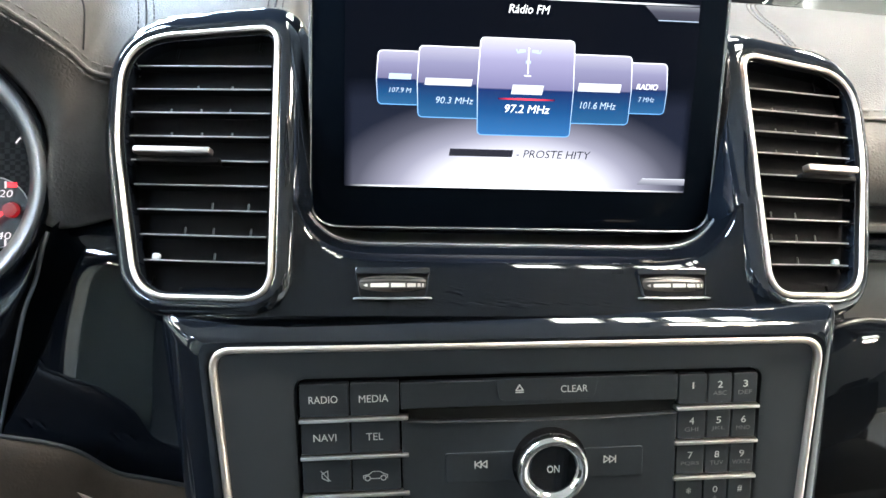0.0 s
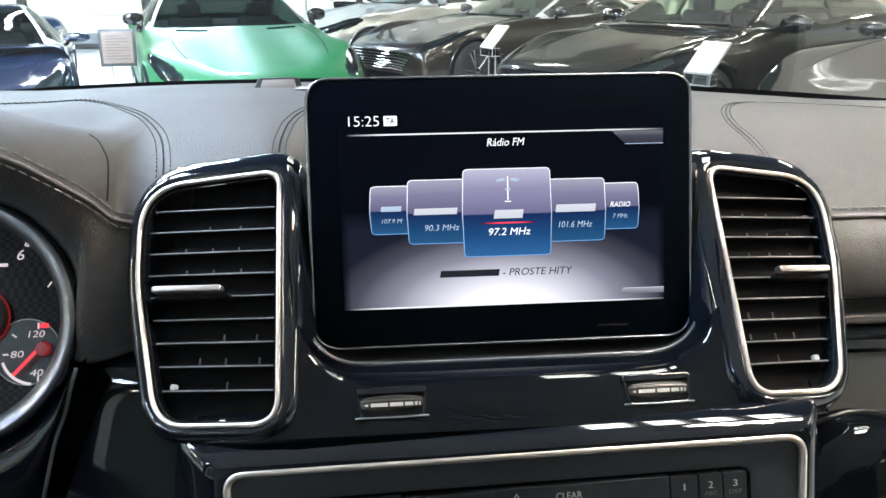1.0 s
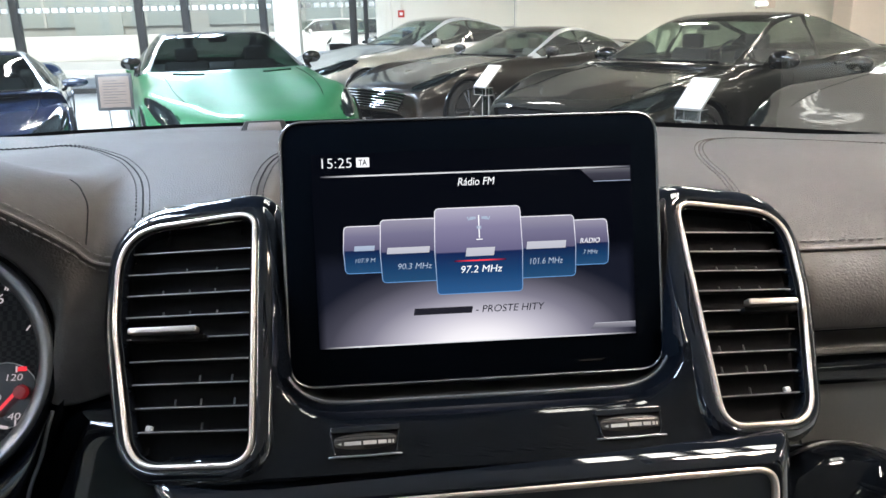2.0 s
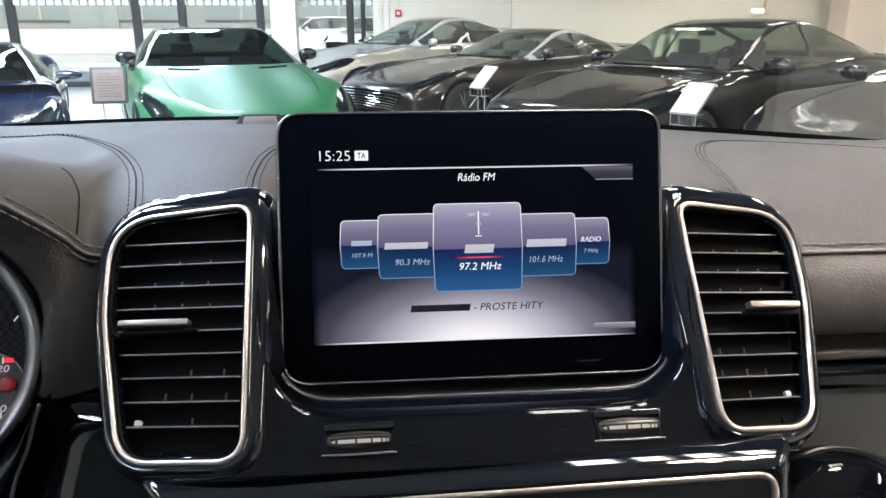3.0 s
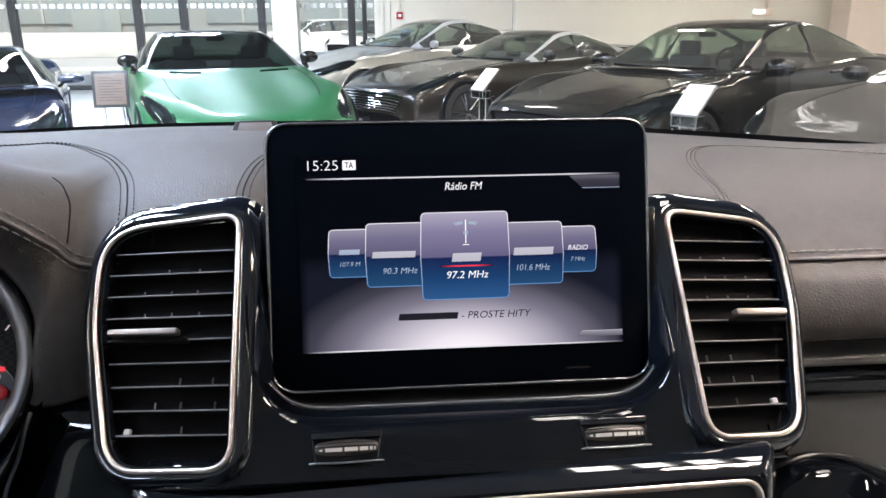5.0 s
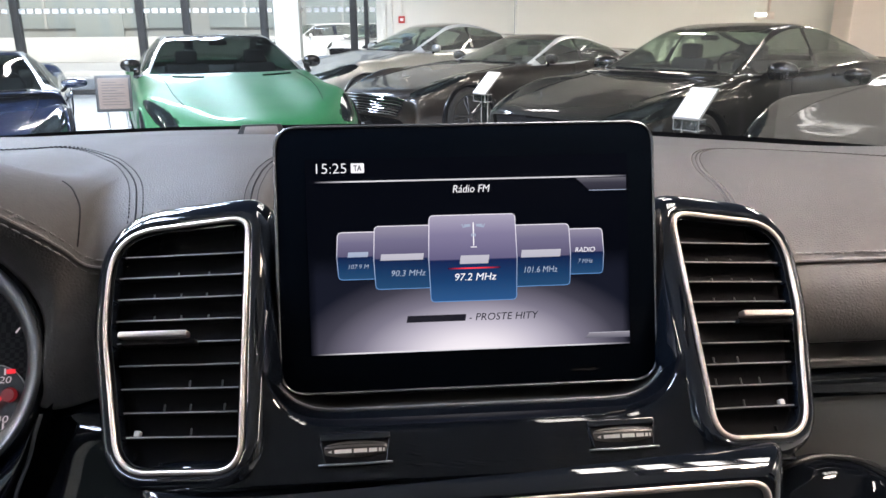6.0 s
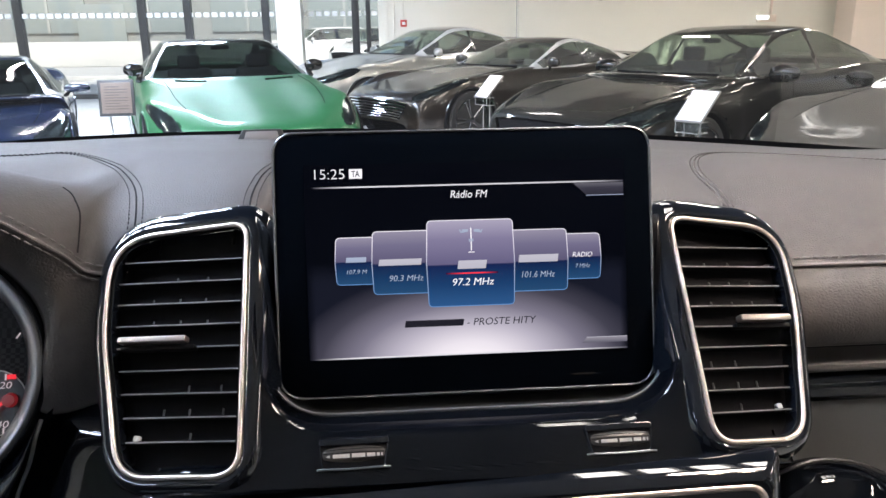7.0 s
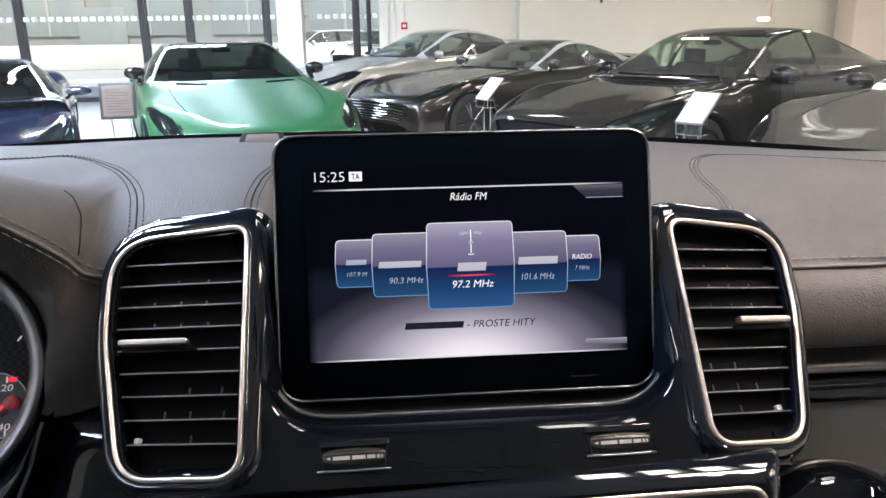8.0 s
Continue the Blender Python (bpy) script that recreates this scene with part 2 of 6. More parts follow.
def tube(points, radius, sides=8, closed=False):
    """A round cord along points."""
    pts = [Vector(p) for p in points]
    rings, k = [], len(pts)
    side = None
    for i, p in enumerate(pts):
        a, b = (pts[i - 1], pts[(i + 1) % k]) if closed else (pts[max(i - 1, 0)], pts[min(i + 1, k - 1)])
        d = (b - a).normalized()
        if side is None:
            side = d.orthogonal().normalized()
        side = (side - d * side.dot(d)).normalized()
        up = d.cross(side)
        rings.append([p + side * radius * math.cos(2 * math.pi * s / sides) + up * radius * math.sin(2 * math.pi * s / sides) for s in range(sides)])
    if closed:
        rings.append(rings[0])
    return stack(rings, None, cap_first=not closed, cap_last=not closed)


def spline(points, per=8):
    """Catmull-Rom through points of any dimension."""
    p = [Vector(q) for q in points]
    p = [2 * p[0] - p[1], *p, 2 * p[-1] - p[-2]]
    out = []
    for i in range(1, len(p) - 2):
        for s in range(per):
            t = s / per
            a, b, c, d = p[i - 1:i + 3]
            out.append(0.5 * (2 * b + (c - a) * t + (2 * a - 5 * b + 4 * c - d) * t * t + (3 * b - a - 3 * c + d) * t ** 3))
    out.append(p[-2])
    return out


def sheet(ctrl, pu=6, pv=6):
    """A dense smooth grid of points from a coarse control grid."""
    rows = [spline(r, pv) for r in ctrl]
    cols = [spline([r[j] for r in rows], pu) for j in range(len(rows[0]))]
    return [[cols[j][i] for j in range(len(cols))] for i in range(len(cols[0]))]


def skin(grid, keep=None, m=None, push=0.0):
    """Faces of a dense grid; keep(i, j) picks them; push moves them along the normal."""
    bm = bmesh.new()
    made = {}

    def vert(i, j):
        if (i, j) not in made:
            p = Vector(grid[i][j])
            if push:
                a = Vector(grid[min(i + 1, len(grid) - 1)][j]) - Vector(grid[max(i - 1, 0)][j])
                b = Vector(grid[i][min(j + 1, len(grid[0]) - 1)]) - Vector(grid[i][max(j - 1, 0)])
                p = p + a.cross(b).normalized() * push
            made[i, j] = bm.verts.new(m @ p if m else p)
        return made[i, j]

    for i in range(len(grid) - 1):
        for j in range(len(grid[0]) - 1):
            if keep is None or keep(i, j):
                bm.faces.new((vert(i, j), vert(i + 1, j), vert(i + 1, j + 1), vert(i, j + 1)))
    return bm


def slab(grid, thick, keep=None):
    """A dense grid given thickness, so that it is no paper."""
    bm = skin(grid, keep)
    bmesh.ops.solidify(bm, geom=bm.faces[:], thickness=thick)
    bmesh.ops.recalc_face_normals(bm, faces=bm.faces)
    return bm


def lettering(name, words, u0, u1, v0, v1, n, m, material, parent, shear=0.0, label="", thin=0.0):
    """Words in the built-in font that fill the box u0..u1, v0..v1 of a surface."""
    cu = bpy.data.curves.new(name, "FONT")
    cu.body, cu.size, cu.shear, cu.resolution_u, cu.offset = words, 1.0, shear, 3, -thin
    ob = bpy.data.objects.new(name, cu)
    scene.collection.objects.link(ob)
    bpy.context.view_layer.update()
    me = bpy.data.meshes.new_from_object(ob.evaluated_get(bpy.context.evaluated_depsgraph_get()))
    bpy.data.objects.remove(ob)
    bm = bmesh.new()
    bm.from_mesh(me)
    bpy.data.meshes.remove(me)
    xs, ys = [v.co.x for v in bm.verts], [v.co.y for v in bm.verts]
    sx, sy = (u1 - u0) / (max(xs) - min(xs)), (v1 - v0) / (max(ys) - min(ys))
    x0, y0 = min(xs), min(ys)
    for v in bm.verts:
        v.co = m @ Vector((u0 + (v.co.x - x0) * sx, v0 + (v.co.y - y0) * sy, n))
    return part(name, bm, material, parent, label)


def quad(u0, u1, v0, v1, n, m, lean=0.0):
    bm = bmesh.new()
    bm.faces.new([bm.verts.new(m @ Vector(p)) for p in ((u0, v0, n), (u1, v0, n), (u1 + lean, v1, n), (u0 + lean, v1, n))])
    return bm


def flat(loop, n, m):
    bm = bmesh.new()
    bm.faces.new([bm.verts.new(m @ Vector((p[0], p[1], n))) for p in loop])
    return bm

# ---- display ----
LEAN = radians(15)
SCREEN = basis((0.0, 0.0, 1.17), (1, 0, 0), (0, math.sin(LEAN), math.cos(LEAN)))

UI_WHITE = glowing("ui_white", (0.86, 0.86, 0.90), (0.90, 0.90, 0.94), 1.0)
UI_NAME = glowing("ui_name_bar", (0.42, 0.42, 0.48), (0.46, 0.46, 0.52), 1.0)
UI_SOFT = glowing("ui_soft_white", (0.30, 0.36, 0.48), (0.34, 0.40, 0.52), 1.0)
UI_INK = glowing("ui_ink", (0.012, 0.012, 0.018), (0.012, 0.012, 0.018), 1.0)
UI_RED = glowing("ui_red", [(0.0, (0.02, 0.0, 0.02)), (0.35, (0.8, 0.04, 0.06)), (0.65, (0.8, 0.04, 0.06)), (1.0, (0.02, 0.0, 0.02))], None, 1.0, axis=0)
UI_LINE = glowing("ui_line", [(0.0, (0.02, 0.02, 0.03)), (0.12, (0.7, 0.7, 0.74)), (0.85, (0.6, 0.6, 0.64)), (1.0, (0.05, 0.05, 0.07))], None, 1.0, axis=0)
UI_CARD = glowing("ui_card", [(0.0, (0.020, 0.080, 0.21)), (0.25, (0.007, 0.040, 0.125)), (0.475, (0.005, 0.014, 0.065)),
                              (0.49, (0.11, 0.10, 0.19)), (0.78, (0.19, 0.172, 0.28)), (1.0, (0.34, 0.32, 0.42))], None, 1.0)
UI_CARD_SIDE = glowing("ui_card_side", [(0.0, (0.014, 0.058, 0.14)), (0.25, (0.006, 0.034, 0.10)), (0.475, (0.005, 0.014, 0.055)),
                                        (0.49, (0.09, 0.082, 0.15)), (0.78, (0.145, 0.135, 0.22)), (1.0, (0.25, 0.235, 0.31))], None, 1.0)
UI_RIM = glowing("ui_rim", [(0.0, (0.10, 0.25, 0.50)), (0.45, (0.35, 0.40, 0.55)), (0.7, (0.75, 0.72, 0.80)), (1.0, (0.8, 0.78, 0.85))], None, 1.0)
UI_TAB = glowing("ui_tab", [(0.0, (0.02, 0.02, 0.03)), (0.6, (0.035, 0.035, 0.05)), (1.0, (0.11, 0.11, 0.13))], None, 1.0)


def screen_glow():
    """The lit floor of the menu: a pool of light along the lower edge that fades outwards and upwards."""
    m = bpy.data.materials.new("ui_background")
    m.use_nodes = True
    nt = m.node_tree
    b = nt.nodes["Principled BSDF"]
    b.inputs["Base Color"].default_value = (0.0015, 0.0018, 0.003, 1)
    b.inputs["Roughness"].default_value = 0.08
    b.inputs["Specular IOR Level"].default_value = 0.04
    co, sep = nt.nodes.new("ShaderNodeTexCoord"), nt.nodes.new("ShaderNodeSeparateXYZ")
    nt.links.new(co.outputs["Generated"], sep.inputs[0])

    def maths(kind, a, b2=None):
        n = nt.nodes.new("ShaderNodeMath")
        n.operation = kind
        for k, v in enumerate((a, b2)):
            if v is None:
                continue
            if isinstance(v, (int, float)):
                n.inputs[k].default_value = v
            else:
                nt.links.new(v, n.inputs[k])
        return n.outputs[0]

    du = maths("MULTIPLY", maths("SUBTRACT", sep.outputs[0], 0.5), 1.75)
    dv = maths("MULTIPLY", maths("ADD", sep.outputs[1], 0.04), 2.05)
    dist = maths("SQRT", maths("ADD", maths("MULTIPLY", du, du), maths("MULTIPLY", dv, dv)))
    ramp = nt.nodes.new("ShaderNodeValToRGB")
    stops = [(0.0, (0.86, 0.83, 0.85)), (0.22, (0.70, 0.67, 0.72)), (0.42, (0.42, 0.40, 0.47)), (0.62, (0.17, 0.16, 0.21)), (0.82, (0.045, 0.044, 0.062)), (1.0, (0.006, 0.007, 0.013))]
    while len(ramp.color_ramp.elements) < len(stops):
        ramp.color_ramp.elements.new(0.5)
    for e, (p, c) in zip(ramp.color_ramp.elements, stops):
        e.position, e.color = p, (*c, 1)
    nt.links.new(dist, ramp.inputs[0])
    edge = nt.nodes.new("ShaderNodeMapRange")
    edge.inputs["From Min"].default_value, edge.inputs["From Max"].default_value = 0.5, 0.40
    nt.links.new(sep.outputs[1], edge.inputs["Value"])
    side = nt.nodes.new("ShaderNodeMapRange")
    side.inputs["From Min"].default_value, side.inputs["From Max"].default_value = 0.5, 0.475
    nt.links.new(maths("ABSOLUTE", maths("SUBTRACT", sep.outputs[0], 0.5)), side.inputs["Value"])
    sc = nt.nodes.new("ShaderNodeVectorMath")
    sc.operation = "SCALE"
    nt.links.new(ramp.outputs[0], sc.inputs[0])
    nt.links.new(maths("MULTIPLY", edge.outputs[0], side.outputs[0]), sc.inputs["Scale"])
    add = nt.nodes.new("ShaderNodeVectorMath")
    add.operation = "ADD"
    add.inputs[1].default_value = (0.0008, 0.0012, 0.0028)
    nt.links.new(sc.outputs[0], add.inputs[0])
    nt.links.new(add.outputs[0], b.inputs["Emission Color"])
    b.inputs["Emission Strength"].default_value = 0.45
    return m


def display():
    d = thing("infotainment_display", "black glass infotainment display showing a radio menu, on the dashboard", "display")
    outline = rounded([(-0.1068, -0.0218, 0.016), (0.1068, -0.0218, 0.016), (0.1062, 0.1262, 0.014), (-0.1062, 0.1262, 0.014)], 10)
    part("housing", plate(grown(outline, -0.0012), -0.016, -0.0012, 0.002, SCREEN), BLACK_PLASTIC, d)
    part("edge_band", trim(grown(outline, -0.0006), -0.0012, 0.0009, 0.0012, SCREEN, 6), shader("grey_edge_band", (0.22, 0.22, 0.23), 0.25, metal=0.8), d, "slim grey metal edge band")
    part("cover_glass", plate(grown(outline, -0.0015), -0.0030, -0.0004, 0.0006, SCREEN), SCREEN_GLASS, d, "glossy black cover glass")
    stem = basis((0, 0.03, 1.17), (1, 0, 0), (0, 0, 1))
    part("back_cover", plate(rounded([(-0.09, -0.015, 0.02), (0.09, -0.015, 0.02), (0.085, 0.095, 0.02), (-0.085, 0.095, 0.02)], 6), -0.05, -0.012, 0.012, stem), BLACK_PLASTIC, d)
    c = 0.0012
    part("menu_background", quad(-0.0892, 0.0905, 0.0002, 0.1078, 0.0002, SCREEN), screen_glow(), d, "dark menu with a white pool of light")
    part("base_line", quad(-0.0865, 0.0900, 0.0002, 0.0010, 0.0004, SCREEN), UI_LINE, d)
    part("header_line", quad(-0.0844, 0.0897, 0.0949, 0.0957, 0.0004, SCREEN), UI_LINE, d)
    tab = flat([Vector(p) for p in ((0.0610, 0.0945), (0.0683, 0.0876), (0.0897, 0.0876), (0.0897, 0.0945))], 0.0004, SCREEN)
    part("corner_tab", tab, UI_TAB, d)
    part("tab_line", quad(0.0683, 0.0897, 0.0873, 0.0877, 0.0005, SCREEN), UI_SOFT, d)
    low = flat([Vector(p) for p in ((0.0640, 0.0040), (0.0667, 0.0072), (0.0900, 0.0072), (0.0900, 0.0040))], 0.0004, SCREEN)
    part("lower_tab", low, glowing("ui_lower_tab", (0.10, 0.10, 0.13), (0.26, 0.25, 0.29)), d)
    part("tab_line", quad(0.0667, 0.0900, 0.0070, 0.0073, 0.0005, SCREEN), UI_NAME, d)
    lettering("clock", "15:25", -0.0832, -0.0668, 0.1000, 0.1054, 0.0006, SCREEN, UI_WHITE, d, thin=0.012)
    part("traffic_badge", flat(box_loop(-0.0643, -0.0571, 0.1000, 0.1053, 0.0003, 2), 0.0005, SCREEN), UI_WHITE, d)
    lettering("badge_text", "TA", -0.0630, -0.0584, 0.1010, 0.1043, 0.0007, SCREEN, UI_INK, d, thin=-0.02)
    lettering("menu_title", "Rádio FM", -0.0086, 0.0122, 0.0879, 0.0921, 0.0006, SCREEN, UI_WHITE, d, shear=0.2)

    def card(u0, u1, v0, v1, n, mid, side):
        loop = rounded([(u0 + 0.0008, v0, 0.0028), (u1 - 0.0008, v0, 0.0028), (u1, mid, 0.0008), (u1 - 0.0008, v1, 0.0028), (u0 + 0.0008, v1, 0.0028), (u0, mid, 0.0008)], 5)
        rim = part("station_card", flat(loop, n, SCREEN), UI_RIM, d)
        part("card_face", flat(grown(loop, -0.00045), n + 0.0002, SCREEN), UI_CARD_SIDE if side else UI_CARD, rim)
        return rim

    far_l = card(-0.0737, -0.050, 0.0413, 0.0677, 0.0010, 0.054, True)
    far_r = card(0.052, 0.0760, 0.0405, 0.0663, 0.0010, 0.0525, True)
    near_l = card(-0.0535, -0.018, 0.0355, 0.0706, 0.0016, 0.0522, True)
    near_r = card(0.021, 0.0569, 0.0346, 0.0693, 0.0016, 0.0515, True)
    mid = card(-0.0233, 0.0264, 0.0276, 0.0757, 0.0024, 0.0515, False)
    n = 0.0034
    # station names are plain bars
    part("name_bar", quad(-0.0061, 0.0098, 0.0484, 0.0531, n, SCREEN, 0.0008), UI_NAME, mid)
    part("name_bar", quad(-0.0497, -0.0262, 0.0515, 0.0550, 0.0022, SCREEN, 0.0006), UI_NAME, near_l)
    part("name_bar", quad(-0.0676, -0.0565, 0.0538, 0.0566, 0.0015, SCREEN, 0.0004), UI_SOFT, far_l)
    part("name_bar", quad(0.0284, 0.0506, 0.0509, 0.0551, 0.0022, SCREEN, 0.0006), UI_NAME, near_r)
    part("red_line", quad(-0.0126, 0.0166, 0.0456, 0.0464, n, SCREEN), UI_RED, mid)
    lettering("frequency", "97.2 MHz", -0.0088, 0.0143, 0.0392, 0.0432, n, SCREEN, UI_WHITE, mid, shear=0.2)
    lettering("frequency", "90.3 MHz", -0.0437, -0.0248, 0.0427, 0.0460, 0.0022, SCREEN, UI_SOFT, near_l, shear=0.2)
    lettering("frequency", "107.9 M", -0.0672, -0.0560, 0.0474, 0.0498, 0.0015, SCREEN, UI_SOFT, far_l, shear=0.2)
    lettering("frequency", "101.6 MHz", 0.0301, 0.0490, 0.0423, 0.0458, 0.0022, SCREEN, UI_SOFT, near_r, shear=0.2)
    lettering("station_type", "RADIO", 0.0594, 0.0707, 0.0529, 0.0557, 0.0015, SCREEN, UI_WHITE, far_r, shear=0.2)
    lettering("frequency", "7 MHz", 0.0609, 0.0693, 0.0467, 0.0491, 0.0015, SCREEN, UI_SOFT, far_r, shear=0.2)
    part("aerial_mast", quad(0.0017, 0.0023, 0.0585, 0.0712, n, SCREEN), UI_WHITE, mid)
    part("aerial_foot", quad(0.0003, 0.0037, 0.0574, 0.0579, n, SCREEN), UI_WHITE, mid)
    part("aerial_head", quad(0.0007, 0.0033, 0.0635, 0.0650, n, SCREEN), UI_SOFT, mid)
    wave = flat([Vector(p) for p in ((-0.0046, 0.0703), (-0.0040, 0.0703), (-0.0034, 0.0690), (-0.0028, 0.0703), (0.0004, 0.0703), (0.0004, 0.0690), (-0.0038, 0.0683))], n, SCREEN)
    part("aerial_wave", wave, UI_SOFT, mid)
    wave = flat([Vector(p) for p in ((0.0036, 0.0703), (0.0068, 0.0703), (0.0074, 0.0690), (0.0080, 0.0703), (0.0086, 0.0703), (0.0078, 0.0683), (0.0036, 0.0690))], n, SCREEN)
    part("aerial_wave", wave, UI_SOFT, mid)
    part("radio_text_bar", quad(-0.0362, -0.0035, 0.0166, 0.0203, 0.0006, SCREEN, 0.0007), UI_INK, d)
    lettering("radio_text", "- PROSTE HITY", -0.0012, 0.0380, 0.0165, 0.0205, 0.0006, SCREEN, UI_INK, d, shear=0.2)


display()


# ---- air vents ----
def chord(loop, v, slope):
    """Where the line v + slope * u crosses a loop."""
    hits = []
    for a, b in zip(loop, loop[1:] + loop[:1]):
        fa, fb = a[1] - v - slope * a[0], b[1] - v - slope * b[0]
        if fa * fb < 0:
            hits.append(a[0] + (b[0] - a[0]) * fa / (fa - fb))
    return min(hits), max(hits)


def air_vent(m, corners, slope, first, pitch, knob, label, clip):
    ob = thing("air_vent", label, "air vent", "vents beside the display")
    loop = rounded(corners, 12)
    rings = [(-0.0025, -0.034), (-0.0025, -0.002), (0.0008, -0.0008), (0.0022, 0.0008), (0.0042, 0.0006), (0.0068, -0.0012), (0.0090, -0.0042),
             (0.0106, -0.0090), (0.0114, -0.0150), (0.0116, -0.024), (0.0110, -0.045), (0.006, -0.075)]
    tall = max(p[1] for p in loop)
    swell = [0.0, 0.0, 0.0, 0.0003, 0.0012, 0.0028, 0.0045, 0.0062, 0.0072, 0.0076, 0.0076, 0.0076]
    crown = lambda p, e: (p[0], p[1] + e * min(1.0, max(0.0, (p[1] - 0.2 * tall) / (0.7 * tall))))
    part("pod", stack([lift([crown(p, e) for p in grown(loop, d)], n) for (d, n), e in zip(rings, swell)], m), PIANO, ob, "glossy black vent housing", sharp=60)
    part("duct_wall", flat(grown(loop, 0.002), -0.0104, m), VENT_BLACK, ob)
    part("chrome_ring", trim(loop, 0.0006, 0.0013, 0.0012, m), CHROME, ob, "satin champagne chrome ring")
    part("ring_groove", trim(grown(loop, -0.0017), 0.0002, 0.0003, 0.0003, m, 4), SLAT, ob)
    inner = grown(loop, -0.0030)
    for k in range(9):
        v = first - pitch * k
        try:
            u0, u1 = chord(inner, v, slope)
        except ValueError:
            continue
        u0, u1 = u0 + 0.0012, u1 - 0.0012
        turn = math.atan(slope)
        mm = m @ Matrix.Translation(((u0 + u1) / 2, v + slope * (u0 + u1) / 2, 0)) @ Matrix.Rotation(turn, 4, "Z")
        size = (u1 - u0) / math.cos(turn)
        blade = part("slat", block((size, 0.0010, 0.009), 0.0003, mm @ Matrix.Translation((0, 0.0004, -0.0090)) @ Matrix.Rotation(radians(-4), 4, "X"), 1), VENT_BLACK, ob)
        # front edge in a much paler grey than the slat
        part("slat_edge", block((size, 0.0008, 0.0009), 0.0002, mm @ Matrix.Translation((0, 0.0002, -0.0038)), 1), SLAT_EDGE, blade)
        # the ends of the upright vanes show above some slats
        for f in {1: (-0.05, 0.20), 2: (-0.24, -0.02, 0.19), 3: (-0.23, -0.01, 0.21), 6: (0.05, 0.33), 7: (-0.18, 0.05, 0.35), 8: (0.05,)}.get(k, ()):
            tall = 0.0042 if k > 4 else 0.0030
            part("vane_tip", block((0.0011, tall, 0.0008), 0.0003, mm @ Matrix.Translation((-clip * f * size, 0.0012 + tall / 2, -0.0085)), 1), VANE_EDGE, blade)
        if k == 4:
            a, b = knob
            km = mm @ Matrix.Translation(((a + b) / 2 - (u0 + u1) / 2, 0.0022, 0.0002))
            part("slider", block((b - a, 0.0035, 0.0060), 0.0014, km @ Matrix.Translation((0, 0.0006, 0.0026)), 3), SATIN_SILVER, ob, "satin silver slider tab")
            part("slider_foot", block((b - a + 0.003, 0.0030, 0.006), 0.0010, km @ Matrix.Translation((0.0012, -0.0026, -0.0030))), SLAT, ob)
    u0, u1 = chord(inner, first - 8 * pitch, slope)
    tab = u0 + 0.006 if clip < 0 else u1 - 0.007
    part("vent_clip", block((0.0036, 0.0036, 0.003), 0.001, m @ Matrix.Translation((tab, first - 8 * pitch + slope * tab + 0.0022, -0.006))), shader("pale_clip", (0.55, 0.54, 0.52), 0.5), ob, "pale plastic clip")
    us = [p[0] for p in loop]
    for k in range(5):
        u = min(us) + (max(us) - min(us)) * (0.22 + 0.15 * k)
        vs = [p for p in loop if abs(p[0] - u) < 0.004]
        if len(vs) < 2:
            continue
        lo, hi = min(p[1] for p in vs) + 0.006, max(p[1] for p in vs) - 0.006
        for a, b in ((lo, (lo + hi) / 2 - 0.008), ((lo + hi) / 2 + 0.006, hi)):
            vm = m @ Matrix.Translation((u, (a + b) / 2, -0.0099))
            part("vane", block((0.0012, b - a, 0.0016), 0.0003, vm, 1), SLAT, ob)
    return ob


LEFT_VENT = basis((-0.1555, -0.0057, 1.1823), (0.9682, -0.25, 0), (0.1529, 0.5922, 0.7912))
RIGHT_VENT = basis((0.1555, -0.0057, 1.1823), (0.9682, 0.25, 0), (-0.1529, 0.5922, 0.7912))
air_vent(LEFT_VENT, [(0.0450, -0.0612, 0.014), (0.0220, 0.0748, 0.010), (-0.0575, 0.0605, 0.030), (-0.0475, 0.006, 0.12), (-0.0195, -0.0680, 0.022)],
         0.095, 0.0527, 0.0126, (-0.0355, 0.0035), "tall air vent with dark slats and chrome ring, driver side", -1)
air_vent(RIGHT_VENT, [(-0.0428, -0.0577, 0.014), (0.0125, -0.0648, 0.020), (0.0375, 0.006, 0.12), (0.0465, 0.0560, 0.030), (-0.0255, 0.0712, 0.010)],
         -0.122, 0.0500, 0.0121, (-0.0050, 0.0282), "tall air vent with dark slats and chrome ring, passenger side", 1)


# ---- bridge panel under the display, with its two thumb wheels ----
SHELF_BLACK = shader("satin_black_shelf", (0.020, 0.021, 0.023), 0.38, vary=0.1, scale=30)
WHEEL_GREY = shader("wheel_rubber", (0.032, 0.028, 0.025), 0.34, vary=0.15, scale=60)
MARK = shader("cream_mark", (0.55, 0.52, 0.48), 0.45)


